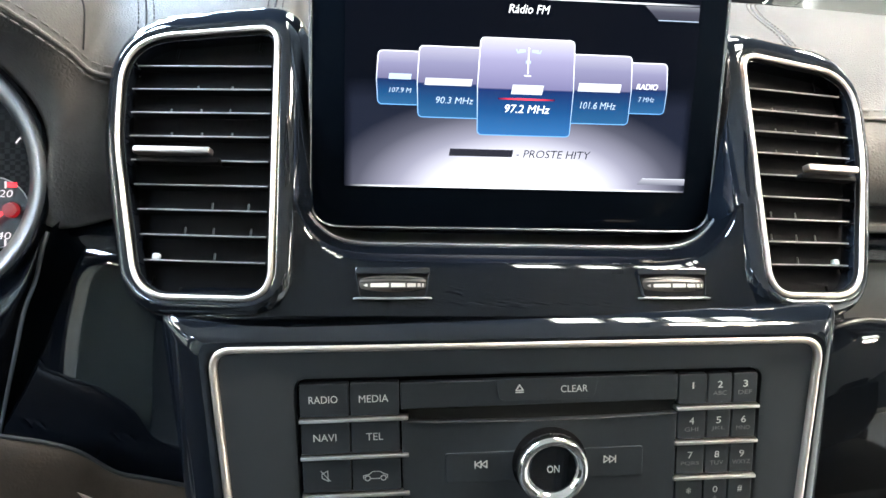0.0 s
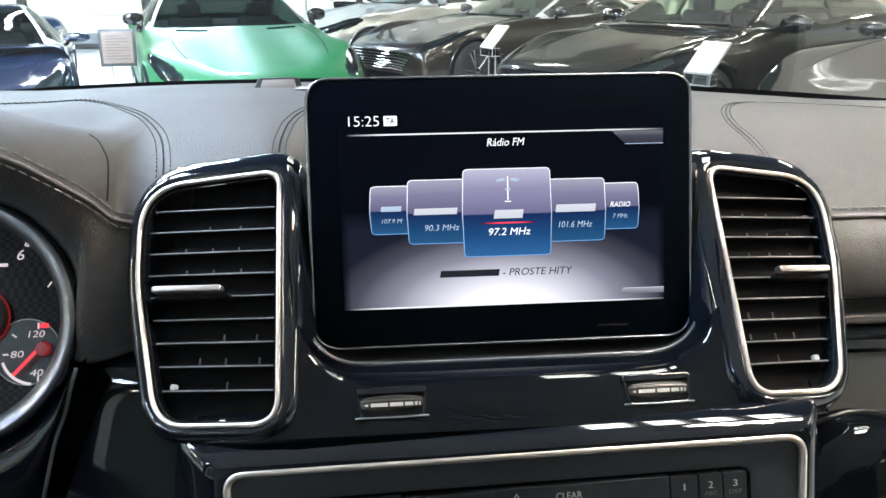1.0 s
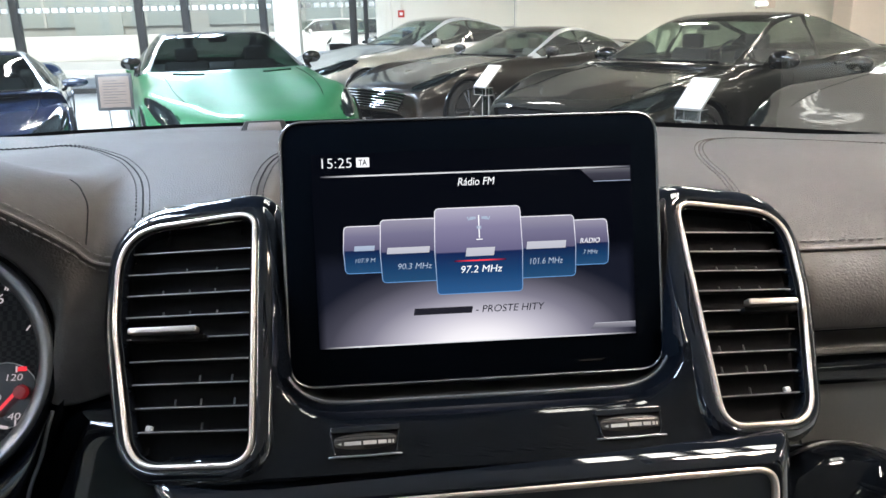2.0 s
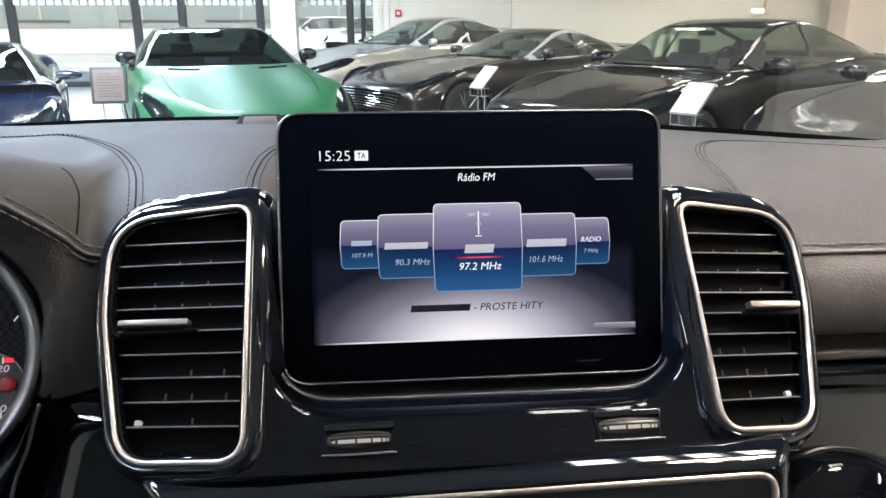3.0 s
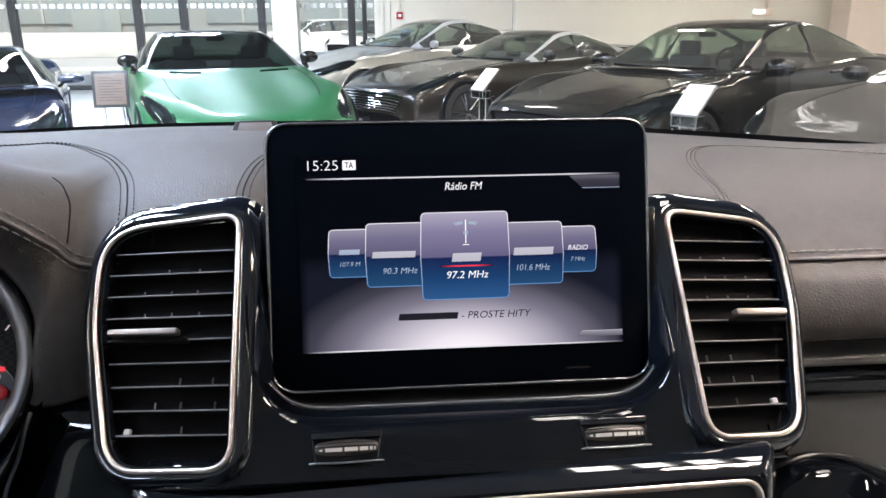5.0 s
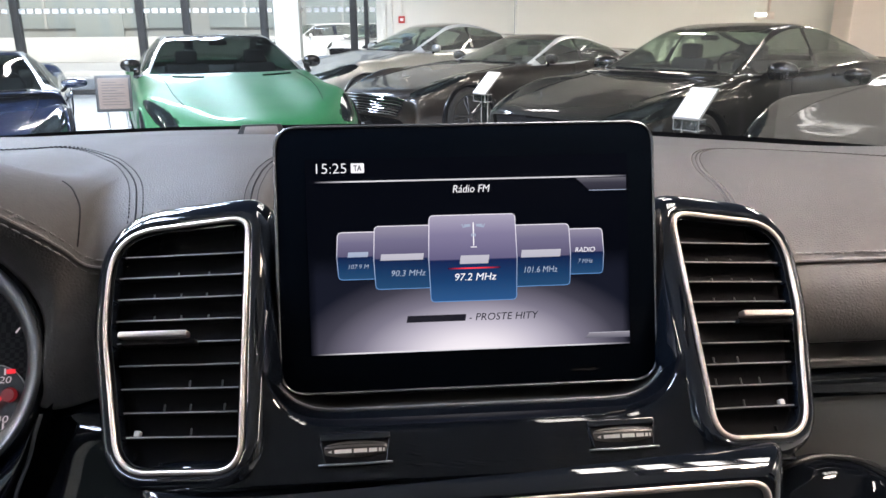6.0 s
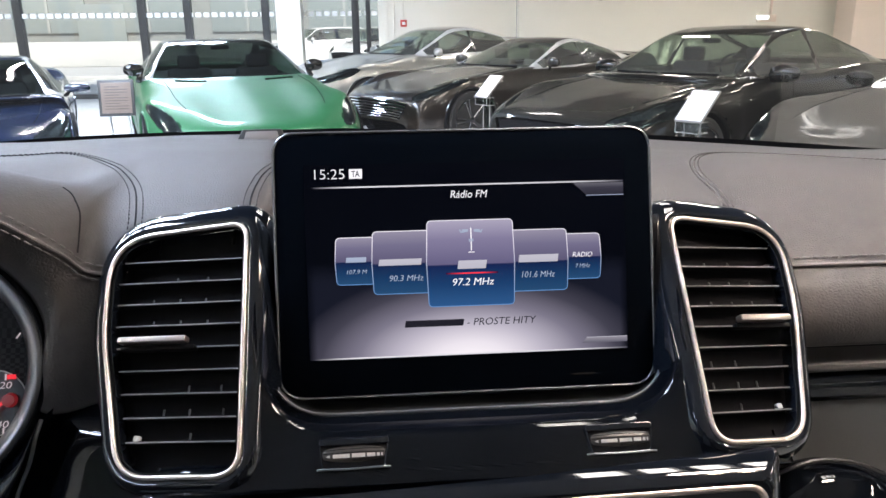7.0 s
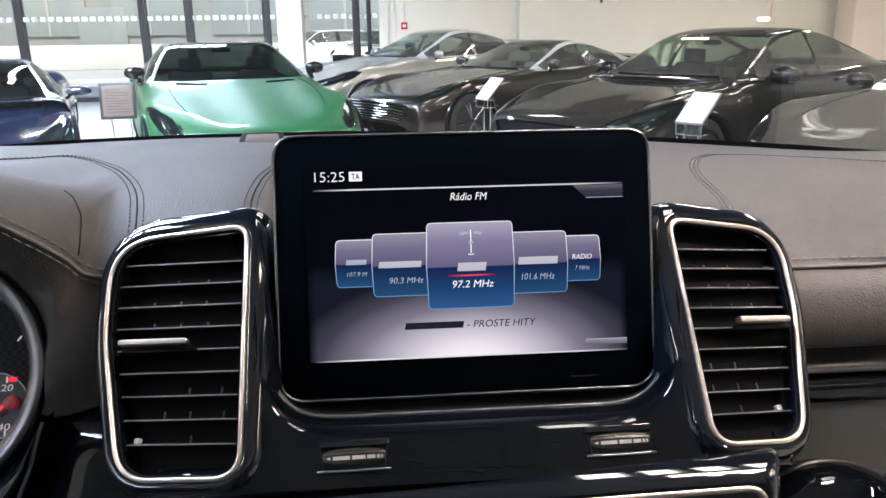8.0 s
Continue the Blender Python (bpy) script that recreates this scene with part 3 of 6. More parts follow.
def bridge():
    ob = thing("centre_trim_panel", "glossy piano black trim panel below the display with two thumb wheels", "trim panel")
    prof = [(0.030, 1.1405), (0.006, 1.1405), (-0.008, 1.1412), (-0.0155, 1.1446), (-0.0235, 1.1466), (-0.0345, 1.1455), (-0.0425, 1.1412), (-0.0530, 1.1308), (-0.0565, 1.1262), (-0.050, 1.1225)]
    rise = {0.0: 0.0, 0.05: 0.0, 0.080: 0.0004, 0.093: 0.0030, 0.102: 0.0085, 0.109: 0.018, 0.1140: 0.034, 0.1165: 0.055}
    ctrl = []
    for x in sorted({s * k for k in rise for s in (-1, 1)}):
        r = rise[abs(x)]
        ctrl.append([(x, y + (0.55 * r if k < 6 else 0.0), z + (r if k < 6 else 0.0)) for k, (y, z) in enumerate(prof)])
    part("panel", slab(sheet(ctrl, 5, 6), 0.0012), PIANO, ob, sharp=80)
    floor = [[Vector(p) + Vector((0, 0, 0.0012)) for p in (c[1], c[2])] + [Vector(c[2]).lerp(Vector(c[3]), 0.6) + Vector((0, -0.0002, 0.0010)), Vector(c[3]) + Vector((0, 0, 0.0004))] for c in ctrl[1:-1]]
    part("recess_shelf", slab(sheet(floor, 5, 5), 0.0012), SHELF_BLACK, ob, "satin black shelf below the display", sharp=80)
    # grey cord in place of the highlight along the recess edge
    lip = [(c[3][0], c[3][1], c[3][2] + 0.0004) for c in ctrl[1:-1]]
    part("recess_edge", tube(spline(lip, 6), 0.0008, 8), EDGE_SHINE, ob, "fine line round the display recess, its shine put in as grey")
    # the panel runs on below the vents
    for s in (-1, 1):
        low = [(0.0, 1.119), (-0.022, 1.1255), (-0.036, 1.1315), (-0.0445, 1.1350), (-0.0530, 1.1302), (-0.0565, 1.1258), (-0.050, 1.1215)]
        wing = [[(s * x, y + back, z - drop) for y, z in low] for x, back, drop in ((0.098, 0.0, 0.0006), (0.115, 0.0005, 0.0008), (0.135, 0.002, 0.002), (0.155, 0.006, 0.004), (0.172, 0.014, 0.009))]
        part("panel_end", slab(sheet(wing, 5, 5), 0.0012), PIANO, ob, sharp=80)
    for x0, y0, z0 in ((-0.0647, -0.0458, 1.1372), (0.0735, -0.0452, 1.1378)):
        face = basis((x0, y0 - 0.0008, z0 + 0.0008), (1, 0.02, 0), (0, 0.70, 0.714))
        outer = rounded([(-0.0154, -0.0056, 0.0016), (0.0154, -0.0056, 0.0016), (0.0174, 0.0062, 0.0022), (-0.0174, 0.0062, 0.0022)], 6)
        part("wheel_recess", plate(outer, -0.004, 0.0006, 0.0003, face), VENT_BLACK, ob)
        part("recess_brow", plate(box_loop(-0.0180, 0.0180, 0.0052, 0.0092, 0.0014, 4), -0.003, 0.0017, 0.0008, face), PIANO, ob, sharp=60)
        part("recess_frame", trim(grown(outer, 0.0002), 0.0004, 0.0005, 0.0005, face, 6), PIANO, ob, "fine glossy edge round the wheel slot")
        # the lower lip's highlight is put into its grey colour
        sag = [(u, -0.0061 - 0.0004 * (1 - (u / 0.0185) ** 2), 0.0008 - 6.0 * max(0.0, abs(u) - 0.0150) ** 1.5) for u in np.linspace(-0.0185, 0.0185, 17)]
        part("recess_lip", tube([face @ Vector(p) for p in sag], 0.00055), EDGE_SHINE, ob, "fine lower lip, its highlight put in as grey")
        # a barrel, thicker in the middle, on a cross axle
        axle = face @ Matrix.Translation((0, 0.0010, -0.0050)) @ Matrix.Rotation(radians(90), 4, "Y")
        girth = lambda u: 0.0070 - 0.0010 * (u / 0.0138) ** 2
        us = [-0.0140, -0.0137, -0.0130, -0.0115, -0.0080, -0.0040, 0.0, 0.0040, 0.0080, 0.0115, 0.0130, 0.0137, 0.0140]
        prof = [(girth(u) - (0.0012 if abs(u) > 0.0139 else 0.0003 if abs(u) > 0.0135 else 0.0), 1.15 * u) for u in us]
        wheel = part("thumb_wheel", turned(prof, axle, 56), WHEEL_GREY, ob, "ribbed warm grey thumb wheel")

        def on_wheel(u, a, lift_by):
            r = girth(u) + lift_by
            return face @ Vector((1.15 * u, 0.0010 + r * math.sin(radians(a)), -0.0050 + r * math.cos(radians(a))))

        for a, b in ((-0.0092, -0.0018), (-0.0008, 0.0050), (0.0058, 0.0094), (0.0101, 0.0114), (0.0120, 0.0127)):
            bm = bmesh.new()
            steps = [a + (b - a) * k / 5 for k in range(6)]
            lo, hi = ([bm.verts.new(on_wheel(u, ang, 0.00012)) for u in steps] for ang in (-17, -2))
            for k in range(5):
                bm.faces.new((lo[k], lo[k + 1], hi[k + 1], hi[k]))
            part("wheel_mark", bm, MARK, wheel)
        bm = bmesh.new()
        bm.faces.new([bm.verts.new(on_wheel(u, ang, 0.00014)) for u, ang in ((-0.0122, -9.5), (-0.0105, -16), (-0.0105, -3))])
        part("wheel_arrow", bm, MARK, wheel)
        for ang in (4, 20):
            part("wheel_groove", tube([on_wheel(u, ang, 0.0) for u in np.linspace(-0.0134, 0.0134, 11)], 0.00022, 6), SLAT, wheel)
        for k in range(22):
            u = -0.0002 + 0.0006 * k
            part("wheel_rib", tube([on_wheel(u, ang, 0.0) for ang in (-33, -27, -21)], 0.00016, 5), SLAT, wheel)
    return ob


bridge()

# ---- audio control panel ----
DESK = basis((0, -0.075, 1.083), (0.9985, -0.02, 0.0502), (-0.0424, 0.2844, 0.9578))


def strokes(pairs, n, m, width):
    """Thin flat strokes between points, joined."""
    bm = bmesh.new()
    for a, b in pairs:
        a, b = Vector(a), Vector(b)
        d = (b - a).normalized() * width / 2
        s = Vector((-d[1], d[0]))
        bm.faces.new([bm.verts.new(m @ Vector((*p, n))) for p in (a - d - s, b + d - s, b + d + s, a - d + s)])
    return bm


def audio_panel():
    ob = thing("audio_control_panel", "anthracite audio control panel with keys and rotary knob", "control panel")
    ring = rounded([(-0.1375, -0.150, 0.01), (0.1325, -0.150, 0.01), (0.1440, 0.0338, 0.010), (-0.1468, 0.0378, 0.010)], 8)
    n0 = 0.0
    outer = rounded([(-0.160, -0.150, 0.006), (0.152, -0.150, 0.006), (0.1585, 0.0475, 0.0045), (-0.1725, 0.0540, 0.0045)], 8)
    mix = lambda f: [p.lerp(q, f) for p, q in zip(ring, outer)]
    rings = [lift(ring, 0.001), lift(mix(0.12), 0.0020), lift(mix(0.30), 0.0014), lift(mix(0.48), -0.0006), lift(mix(0.64), -0.0034), lift(mix(0.78), -0.0064), lift(mix(0.90), -0.0096), lift(outer, -0.0128), lift(grown(outer, 0.0006), -0.0150), lift(grown(outer, 0.001), -0.060)]
    part("gloss_surround", stack(rings, DESK), PIANO, ob, "glossy black surround", sharp=50)
    part("chrome_surround", trim(ring, 0.0006, 0.0019, 0.0022, DESK), CHROME, ob, "satin chrome surround")
    # the face, with a sunken key field
    field = rounded([(-0.1075, -0.150, 0.004), (0.1130, -0.150, 0.004), (0.1158, 0.0190, 0.005), (-0.1092, 0.0208, 0.005)], 6)
    bowl = [lift(grown(ring, -0.0012), -0.0004), lift(grown(field, 0.0034), -0.0004), lift(grown(field, 0.0010), -0.0012), lift(field, -0.0042)]
    bowl[0] = lift([p for p in grown(ring, -0.0012)], -0.0004)
    k = len(bowl[1])
    ring_in = grown(ring, -0.0012)
    # same number of points on both loops
    ring_in = [ring_in[round(i * len(ring_in) / k) % len(ring_in)] for i in range(k)]
    part("face", stack([lift(ring_in, -0.0004), *bowl[1:]], DESK), PANEL_GREY, ob, sharp=50)
    part("key_bed", flat(grown(field, 0.001), -0.0040, DESK), VENT_BLACK, ob)

    def key(u0, u1, v0, v1, r=0.0008, name="key", n=-0.0002):
        return part(name, plate(box_loop(u0 + 0.00035, u1 - 0.00035, v0 + 0.00035, v1 - 0.00035, r, 3), -0.0040, n, 0.0004, DESK), KEY_BLACK, ob, sharp=12)

    def bar(u0, u1, v):
        part("metal_bar", plate(box_loop(u0, u1, v - 0.0009, v + 0.0009, 0.0005, 2), -0.0030, 0.0016, 0.0005, DESK), ALU, ob, "brushed metal bar")

    pt = 0.0001
    rows = [(0.0024, 0.0195), (-0.0162, 0.0002), (-0.0358, -0.0186), (-0.056, -0.0382)]
    words = [("RADIO", -0.1032, -0.0897, "MEDIA", -0.0797, -0.0658), ("NAVI", -0.1017, -0.0909, "TEL", -0.0768, -0.0687), None, None]
    for (v0, v1), w in zip(rows, words):
        a, b = key(-0.1078, -0.0842, v0, v1), key(-0.0842, -0.0604, v0, v1)
        if w:
            mid = (v0 + v1) / 2 + 0.0006
            lettering("print", w[0], w[1], w[2], mid - 0.0018, mid + 0.0018, pt, DESK, PRINT, a)
            lettering("print", w[3], w[4], w[5], mid - 0.0020, mid + 0.0016, pt, DESK, PRINT, b)
        elif v0 == rows[2][0]:
            c = Vector((-0.0962, -0.0268))
            sp = [((-0.0022, -0.001), (-0.0022, 0.001)), ((-0.0022, 0.001), (0.0006, 0.0026)), ((0.0006, 0.0026), (0.0006, -0.0026)), ((0.0006, -0.0026), (-0.0022, -0.001)), ((-0.0026, 0.0026), (0.0016, -0.0026))]
            part("print", strokes([(c + Vector(p), c + Vector(q)) for p, q in sp], pt, DESK, 0.0004), PRINT, a)
            c = Vector((-0.0729, -0.0276))
            cp = [(-0.0057, -0.0012), (-0.0057, 0.0002), (-0.0032, 0.0007), (-0.0012, 0.0022), (0.0022, 0.0022), (0.0042, 0.0008), (0.0057, 0.0004), (0.0057, -0.0012)]
            line = [(c + Vector(p), c + Vector(q)) for p, q in zip(cp, cp[1:])] + [(c + Vector((-0.002, -0.0014)), c + Vector((0.002, -0.0014)))]
            for wx in (-0.0038, 0.0038):
                rim = [Vector((wx + 0.0013 * math.cos(t * math.pi / 4), -0.0012 + 0.0013 * math.sin(t * math.pi / 4))) for t in range(9)]
                line += [(c + p, c + q) for p, q in zip(rim, rim[1:])]
            part("print", strokes(line, pt, DESK, 0.0004), PRINT, b)
    for v in (0.0013, -0.0174, -0.0370):
        bar(-0.1082, -0.0566, v)
    cols = (0.0748, 0.0893, 0.1018, 0.1145)
    digits = [("1", "2", "3"), ("4", "5", "6"), ("7", "8", "9"), ("*", "0", "#")]
    under = [("", "ABC", "DEF"), ("GHI", "JKL", "MNO"), ("PQRS", "TUV", "WXYZ"), ("", "+", "")]
    krows = [(0.0020, 0.0180), (-0.0160, -0.0003), (-0.0345, -0.0182), (-0.054, -0.0368)]
    for (v0, v1), ds, us in zip(krows, digits, under):
        for k in range(3):
            kk = key(cols[k], cols[k + 1], v0, v1)
            c = (cols[k] + cols[k + 1]) / 2
            top = v1 - 0.0040 if us[k] else v1 - 0.0042
            half = 0.00045 if ds[k] == "1" else 0.0012
            lettering("print", ds[k], c - half, c + half, top - 0.0034, top, pt, DESK, PRINT, kk)
            if us[k]:
                hw = 0.0009 if us[k] == "+" else 0.0012 * len(us[k]) * 0.95
                lettering("print", us[k], c - hw, c + hw, top - 0.0072, top - 0.0050, pt, DESK, shader_dim, kk)
    for v in (0.0007, -0.0172, -0.0358):
        bar(0.0737, 0.1155, v)
    # disc slot and the centre block
    top = key(-0.0604, 0.0748, 0.0050, 0.0186, name="slot_flap")
    part("eject_key", plate(rounded([(-0.0125, 0.0078, 0.0030), (0.0330, 0.0075, 0.0030), (0.0352, 0.0182, 0.0006), (-0.0150, 0.0186, 0.0006)], 5), -0.002, 0.0002, 0.0003, DESK), KEY_BLACK, ob, sharp=12)
    tri = [((-0.0049, 0.0130), (-0.0015, 0.0130)), ((-0.0049, 0.0130), (-0.0032, 0.0156)), ((-0.0015, 0.0130), (-0.0032, 0.0156)), ((-0.0049, 0.0120), (-0.0015, 0.0120))]
    part("print", strokes(tri, 0.0004, DESK, 0.0006), PRINT, top)
    lettering("print", "CLEAR", 0.0168, 0.0299, 0.0112, 0.0147, 0.0004, DESK, PRINT, top)
    # the slot's dark inside is a flat strip with shade in its colour
    part("disc_slot", quad(-0.0598, 0.0744, -0.0034, 0.0044, -0.0036, DESK), shader("painted_slot_shade", (0.004, 0.004, 0.004), 0.9), ob)
    slot_low = [(-0.0598, -0.0006, 0.0), (-0.040, -0.0018, 0.0), (0.0054, -0.0026, 0.0), (0.050, -0.0024, 0.0), (0.0744, -0.0014, 0.0)]
    curve = spline(slot_low, 6)
    low = [Vector((p[0], p[1])) for p in curve] + [Vector((0.0744, -0.075)), Vector((-0.0598, -0.075))]
    part("centre_face", plate(low[::-1], -0.004, -0.0002, 0.0003, DESK), KEY_BLACK, ob, sharp=10)
    part("slot_edge", tube([DESK @ Vector((p[0], p[1] - 0.0002, 0.0002)) for p in curve], 0.0003), BLACK_PLASTIC, ob)
    for u0, u1, lean, word in ((-0.0391, -0.0035, 0.0, "prev"), (0.0285, 0.0580, 0.0, "next")):
        part("track_key", plate(box_loop(u0, u1, -0.0330, -0.0178, 0.0015, 3), -0.002, 0.0003, 0.0003, DESK), KEY_BLACK, ob, sharp=12)
    for c, s in ((-0.0213, -1), (0.0408, 1)):
        tri = []
        for o in (-0.0022, 0.0006):
            a, b, t = (c + s * o, -0.0221), (c + s * o, -0.0255), (c + s * (o + 0.0026), -0.0238)
            tri += [(a, b), (b, t), (t, a)]
        tri.append(((c + s * 0.0035, -0.0221), (c + s * 0.0035, -0.0255)))
        part("print", strokes(tri, 0.0008, DESK, 0.0005), PRINT, ob)
    hub = DESK @ Matrix.Translation((0.0117, -0.0246, 0))
    part("knob_well", turned([(0.0184, -0.0005), (0.0184, 0.0004), (0.0172, 0.0006)], hub, 40), VENT_BLACK, ob)
    knob = part("volume_knob", turned([(0.0158, 0.0), (0.0164, 0.004), (0.0171, 0.0072), (0.0172, 0.0085), (0.0168, 0.0098), (0.0160, 0.0106), (0.0149, 0.0109), (0.0136, 0.0106), (0.0124, 0.0096), (0.0114, 0.0078)], hub, 60, cap=False), BRIGHT_CHROME, ob, "bright chrome rotary knob with black cap")
    part("knob_cap", turned([(0.0117, 0.0082), (0.0113, 0.0076), (0.0060, 0.0072), (0.0001, 0.0072)], hub, 48, cap=False), PIANO, knob)
    part("knob_collar", turned([(0.0164, 0.0036), (0.0170, 0.0042), (0.0167, 0.0048)], hub, 48, cap=False), SLAT, knob)
    for k in range(12):
        a = 2 * math.pi * k / 12
        part("knob_notch", block((0.0022, 0.0010, 0.0009), 0.0003, hub @ Matrix.Rotation(a, 4, "Z") @ Matrix.Translation((0.0169, 0, 0.0064)), 1), SLAT, knob)
    lettering("print", "ON", 0.0090, 0.0150, -0.0262, -0.0225, 0.0078, DESK, PRINT, knob)
    return ob


shader_dim = shader("dim_grey_print", (0.16, 0.16, 0.16), 0.5)
audio_panel()

# ---- dashboard ----
GAUGE = basis((-0.331, 0.03, 1.172), (1, 0, 0), (0, math.sin(radians(25)), math.cos(radians(25))))


def dash_rows():
    """Far edge to near edge of the dashboard's upper skin, station by station across the car."""
    right = [(0.62, 1.186), (0.45, 1.211), (0.30, 1.231), (0.20, 1.241), (0.13, 1.240), (0.08, 1.229), (0.052, 1.216), (0.035, 1.2045)]
    mid = [(0.66, 1.190), (0.45, 1.220), (0.30, 1.234), (0.20, 1.239), (0.13, 1.236), (0.09, 1.222), (0.07, 1.19), (0.06, 1.15)]
    left = [(0.62, 1.210), (0.45, 1.2315), (0.30, 1.246), (0.22, 1.250), (0.13, 1.247), (0.08, 1.238), (0.056, 1.224), (0.043, 1.212)]
    hood = [(0.62, 1.208), (0.45, 1.2315), (0.30, 1.247), (0.20, 1.2535), (0.12, 1.266), (0.06, 1.287), (0.02, 1.293), (-0.010, 1.287)]
    far_right = [(0.62, 1.178), (0.45, 1.203), (0.30, 1.2232), (0.20, 1.2358), (0.13, 1.2372), (0.08, 1.229), (0.052, 1.216), (0.035, 1.2045)]
    end = [(0.50, 1.19), (0.38, 1.21), (0.28, 1.225), (0.20, 1.232), (0.13, 1.235), (0.08, 1.228), (0.05, 1.215), (0.04, 1.20)]
    low_brow = [(0.62, 1.210), (0.45, 1.2315), (0.30, 1.246), (0.218, 1.2502), (0.13, 1.2482), (0.078, 1.247), (0.050, 1.237), (0.034, 1.226)]
    mid_brow = [(0.62, 1.210), (0.45, 1.2315), (0.30, 1.2462), (0.217, 1.2507), (0.13, 1.2505), (0.076, 1.255), (0.044, 1.249), (0.022, 1.2415)]
    high_brow = [(0.62, 1.210), (0.45, 1.2315), (0.30, 1.247), (0.214, 1.251), (0.13, 1.252), (0.072, 1.265), (0.034, 1.266), (0.012, 1.2595)]
    rows = [(-0.78, end), (-0.56, low_brow), (-0.44, high_brow), (-0.34, hood), (-0.30, [((a + c) / 2, (b + d) / 2 + 0.002) for (a, b), (c, d) in zip(hood, high_brow)]), (-0.262, high_brow), (-0.239, mid_brow), (-0.2265, low_brow),
            (-0.2145, left), (-0.175, left), (-0.128, left), (-0.100, mid),
            (0.0, mid), (0.100, mid), (0.128, right), (0.175, right), (0.25, right), (0.45, far_right), (0.62, far_right), (0.78, far_right)]
    # the rear part runs evenly from side to side; its far edge bows towards the seats at the ends
    bow = np.array([(-0.78, 0.50, 1.198), (-0.52, 0.58, 1.2125), (-0.42, 0.60, 1.2145), (-0.32, 0.62, 1.2145), (-0.10, 0.64, 1.2125), (0.10, 0.64, 1.2065),
                    (0.32, 0.63, 1.196), (0.44, 0.62, 1.187), (0.54, 0.60, 1.180), (0.62, 0.57, 1.1765), (0.78, 0.50, 1.168)])
    out = []
    for x, prof in rows:
        prof = list(prof)
        k = min(1.0, max(0.0, (x + 0.2145) / 0.4645))
        k = k * k * (3 - 2 * k)
        if -0.22 < x < 0.3:
            for j in (1, 2, 3):
                prof[j] = (left[j][0] + k * (right[j][0] - left[j][0]), left[j][1] + k * (right[j][1] - left[j][1]))
        prof[0] = (float(np.interp(x, bow[:, 0], bow[:, 1])), float(np.interp(x, bow[:, 0], bow[:, 2])))
        if prof[1][0] > prof[0][0] - 0.1:
            prof[1] = (prof[0][0] - 0.12, prof[1][1])
        out.append((x, prof))
    return out


DASH = sheet([[(x, y, z) for y, z in prof] for x, prof in dash_rows()], 8, 8)


def on_dash(x, y, up=0.0):
    """The point of the dashboard's skin at x, y; every row of the skin has one x."""
    i = next(k for k in range(1, len(DASH)) if DASH[k][0].x >= x)
    za, zb = (float(np.interp(y, [p.y for p in reversed(row)], [p.z for p in reversed(row)])) for row in (DASH[i - 1], DASH[i]))
    f = (x - DASH[i - 1][0].x) / (DASH[i][0].x - DASH[i - 1][0].x)
    return Vector((x, y, za + f * (zb - za) + up))


def stitches(points, length=0.0038, gap=0.0020, radius=0.00055, up=0.0007):
    """A row of short threads along a dense line, joined."""
    pts, cut, at = [Vector(p) for p in points], [], 0.0
    ends = [0.0]
    for a, b in zip(pts, pts[1:]):
        ends.append(ends[-1] + (b - a).length)

    def spot(s):
        for k in range(1, len(ends)):
            if s <= ends[k]:
                return pts[k - 1].lerp(pts[k], (s - ends[k - 1]) / max(ends[k] - ends[k - 1], 1e-9))
        return pts[-1]

    bm = bmesh.new()
    while at + length < ends[-1]:
        a, b = spot(at), spot(at + length)
        c = (a + b) / 2
        t = bmesh.new()
        d = (b - a).normalized()
        side = d.cross(Vector((0, -0.5, 0.86))).normalized()
        top = side.cross(d)
        rows = []
        for f, r in ((0.0, 0.35), (0.3, 1.0), (0.7, 1.0), (1.0, 0.35)):
            p = a.lerp(b, f) + Vector((0, -0.4, 0.9)) * up
            rows.append([bm.verts.new(p + side * radius * r * math.cos(q * math.pi / 3) + top * radius * r * math.sin(q * math.pi / 3)) for q in range(6)])
        for r0, r1 in zip(rows, rows[1:]):
            for q in range(6):
                bm.faces.new((r0[q], r0[(q + 1) % 6], r1[(q + 1) % 6], r1[q]))
        t.free()
        at += length + gap
    return bm


def shifted(points, d):
    """A line moved sideways in plan by d."""
    out = []
    for k, p in enumerate(points):
        a, b = Vector(points[max(k - 1, 0)]), Vector(points[min(k + 1, len(points) - 1)])
        t = (b - a).normalized()
        out.append((p[0] - t[1] * d, p[1] + t[0] * d))
    return out


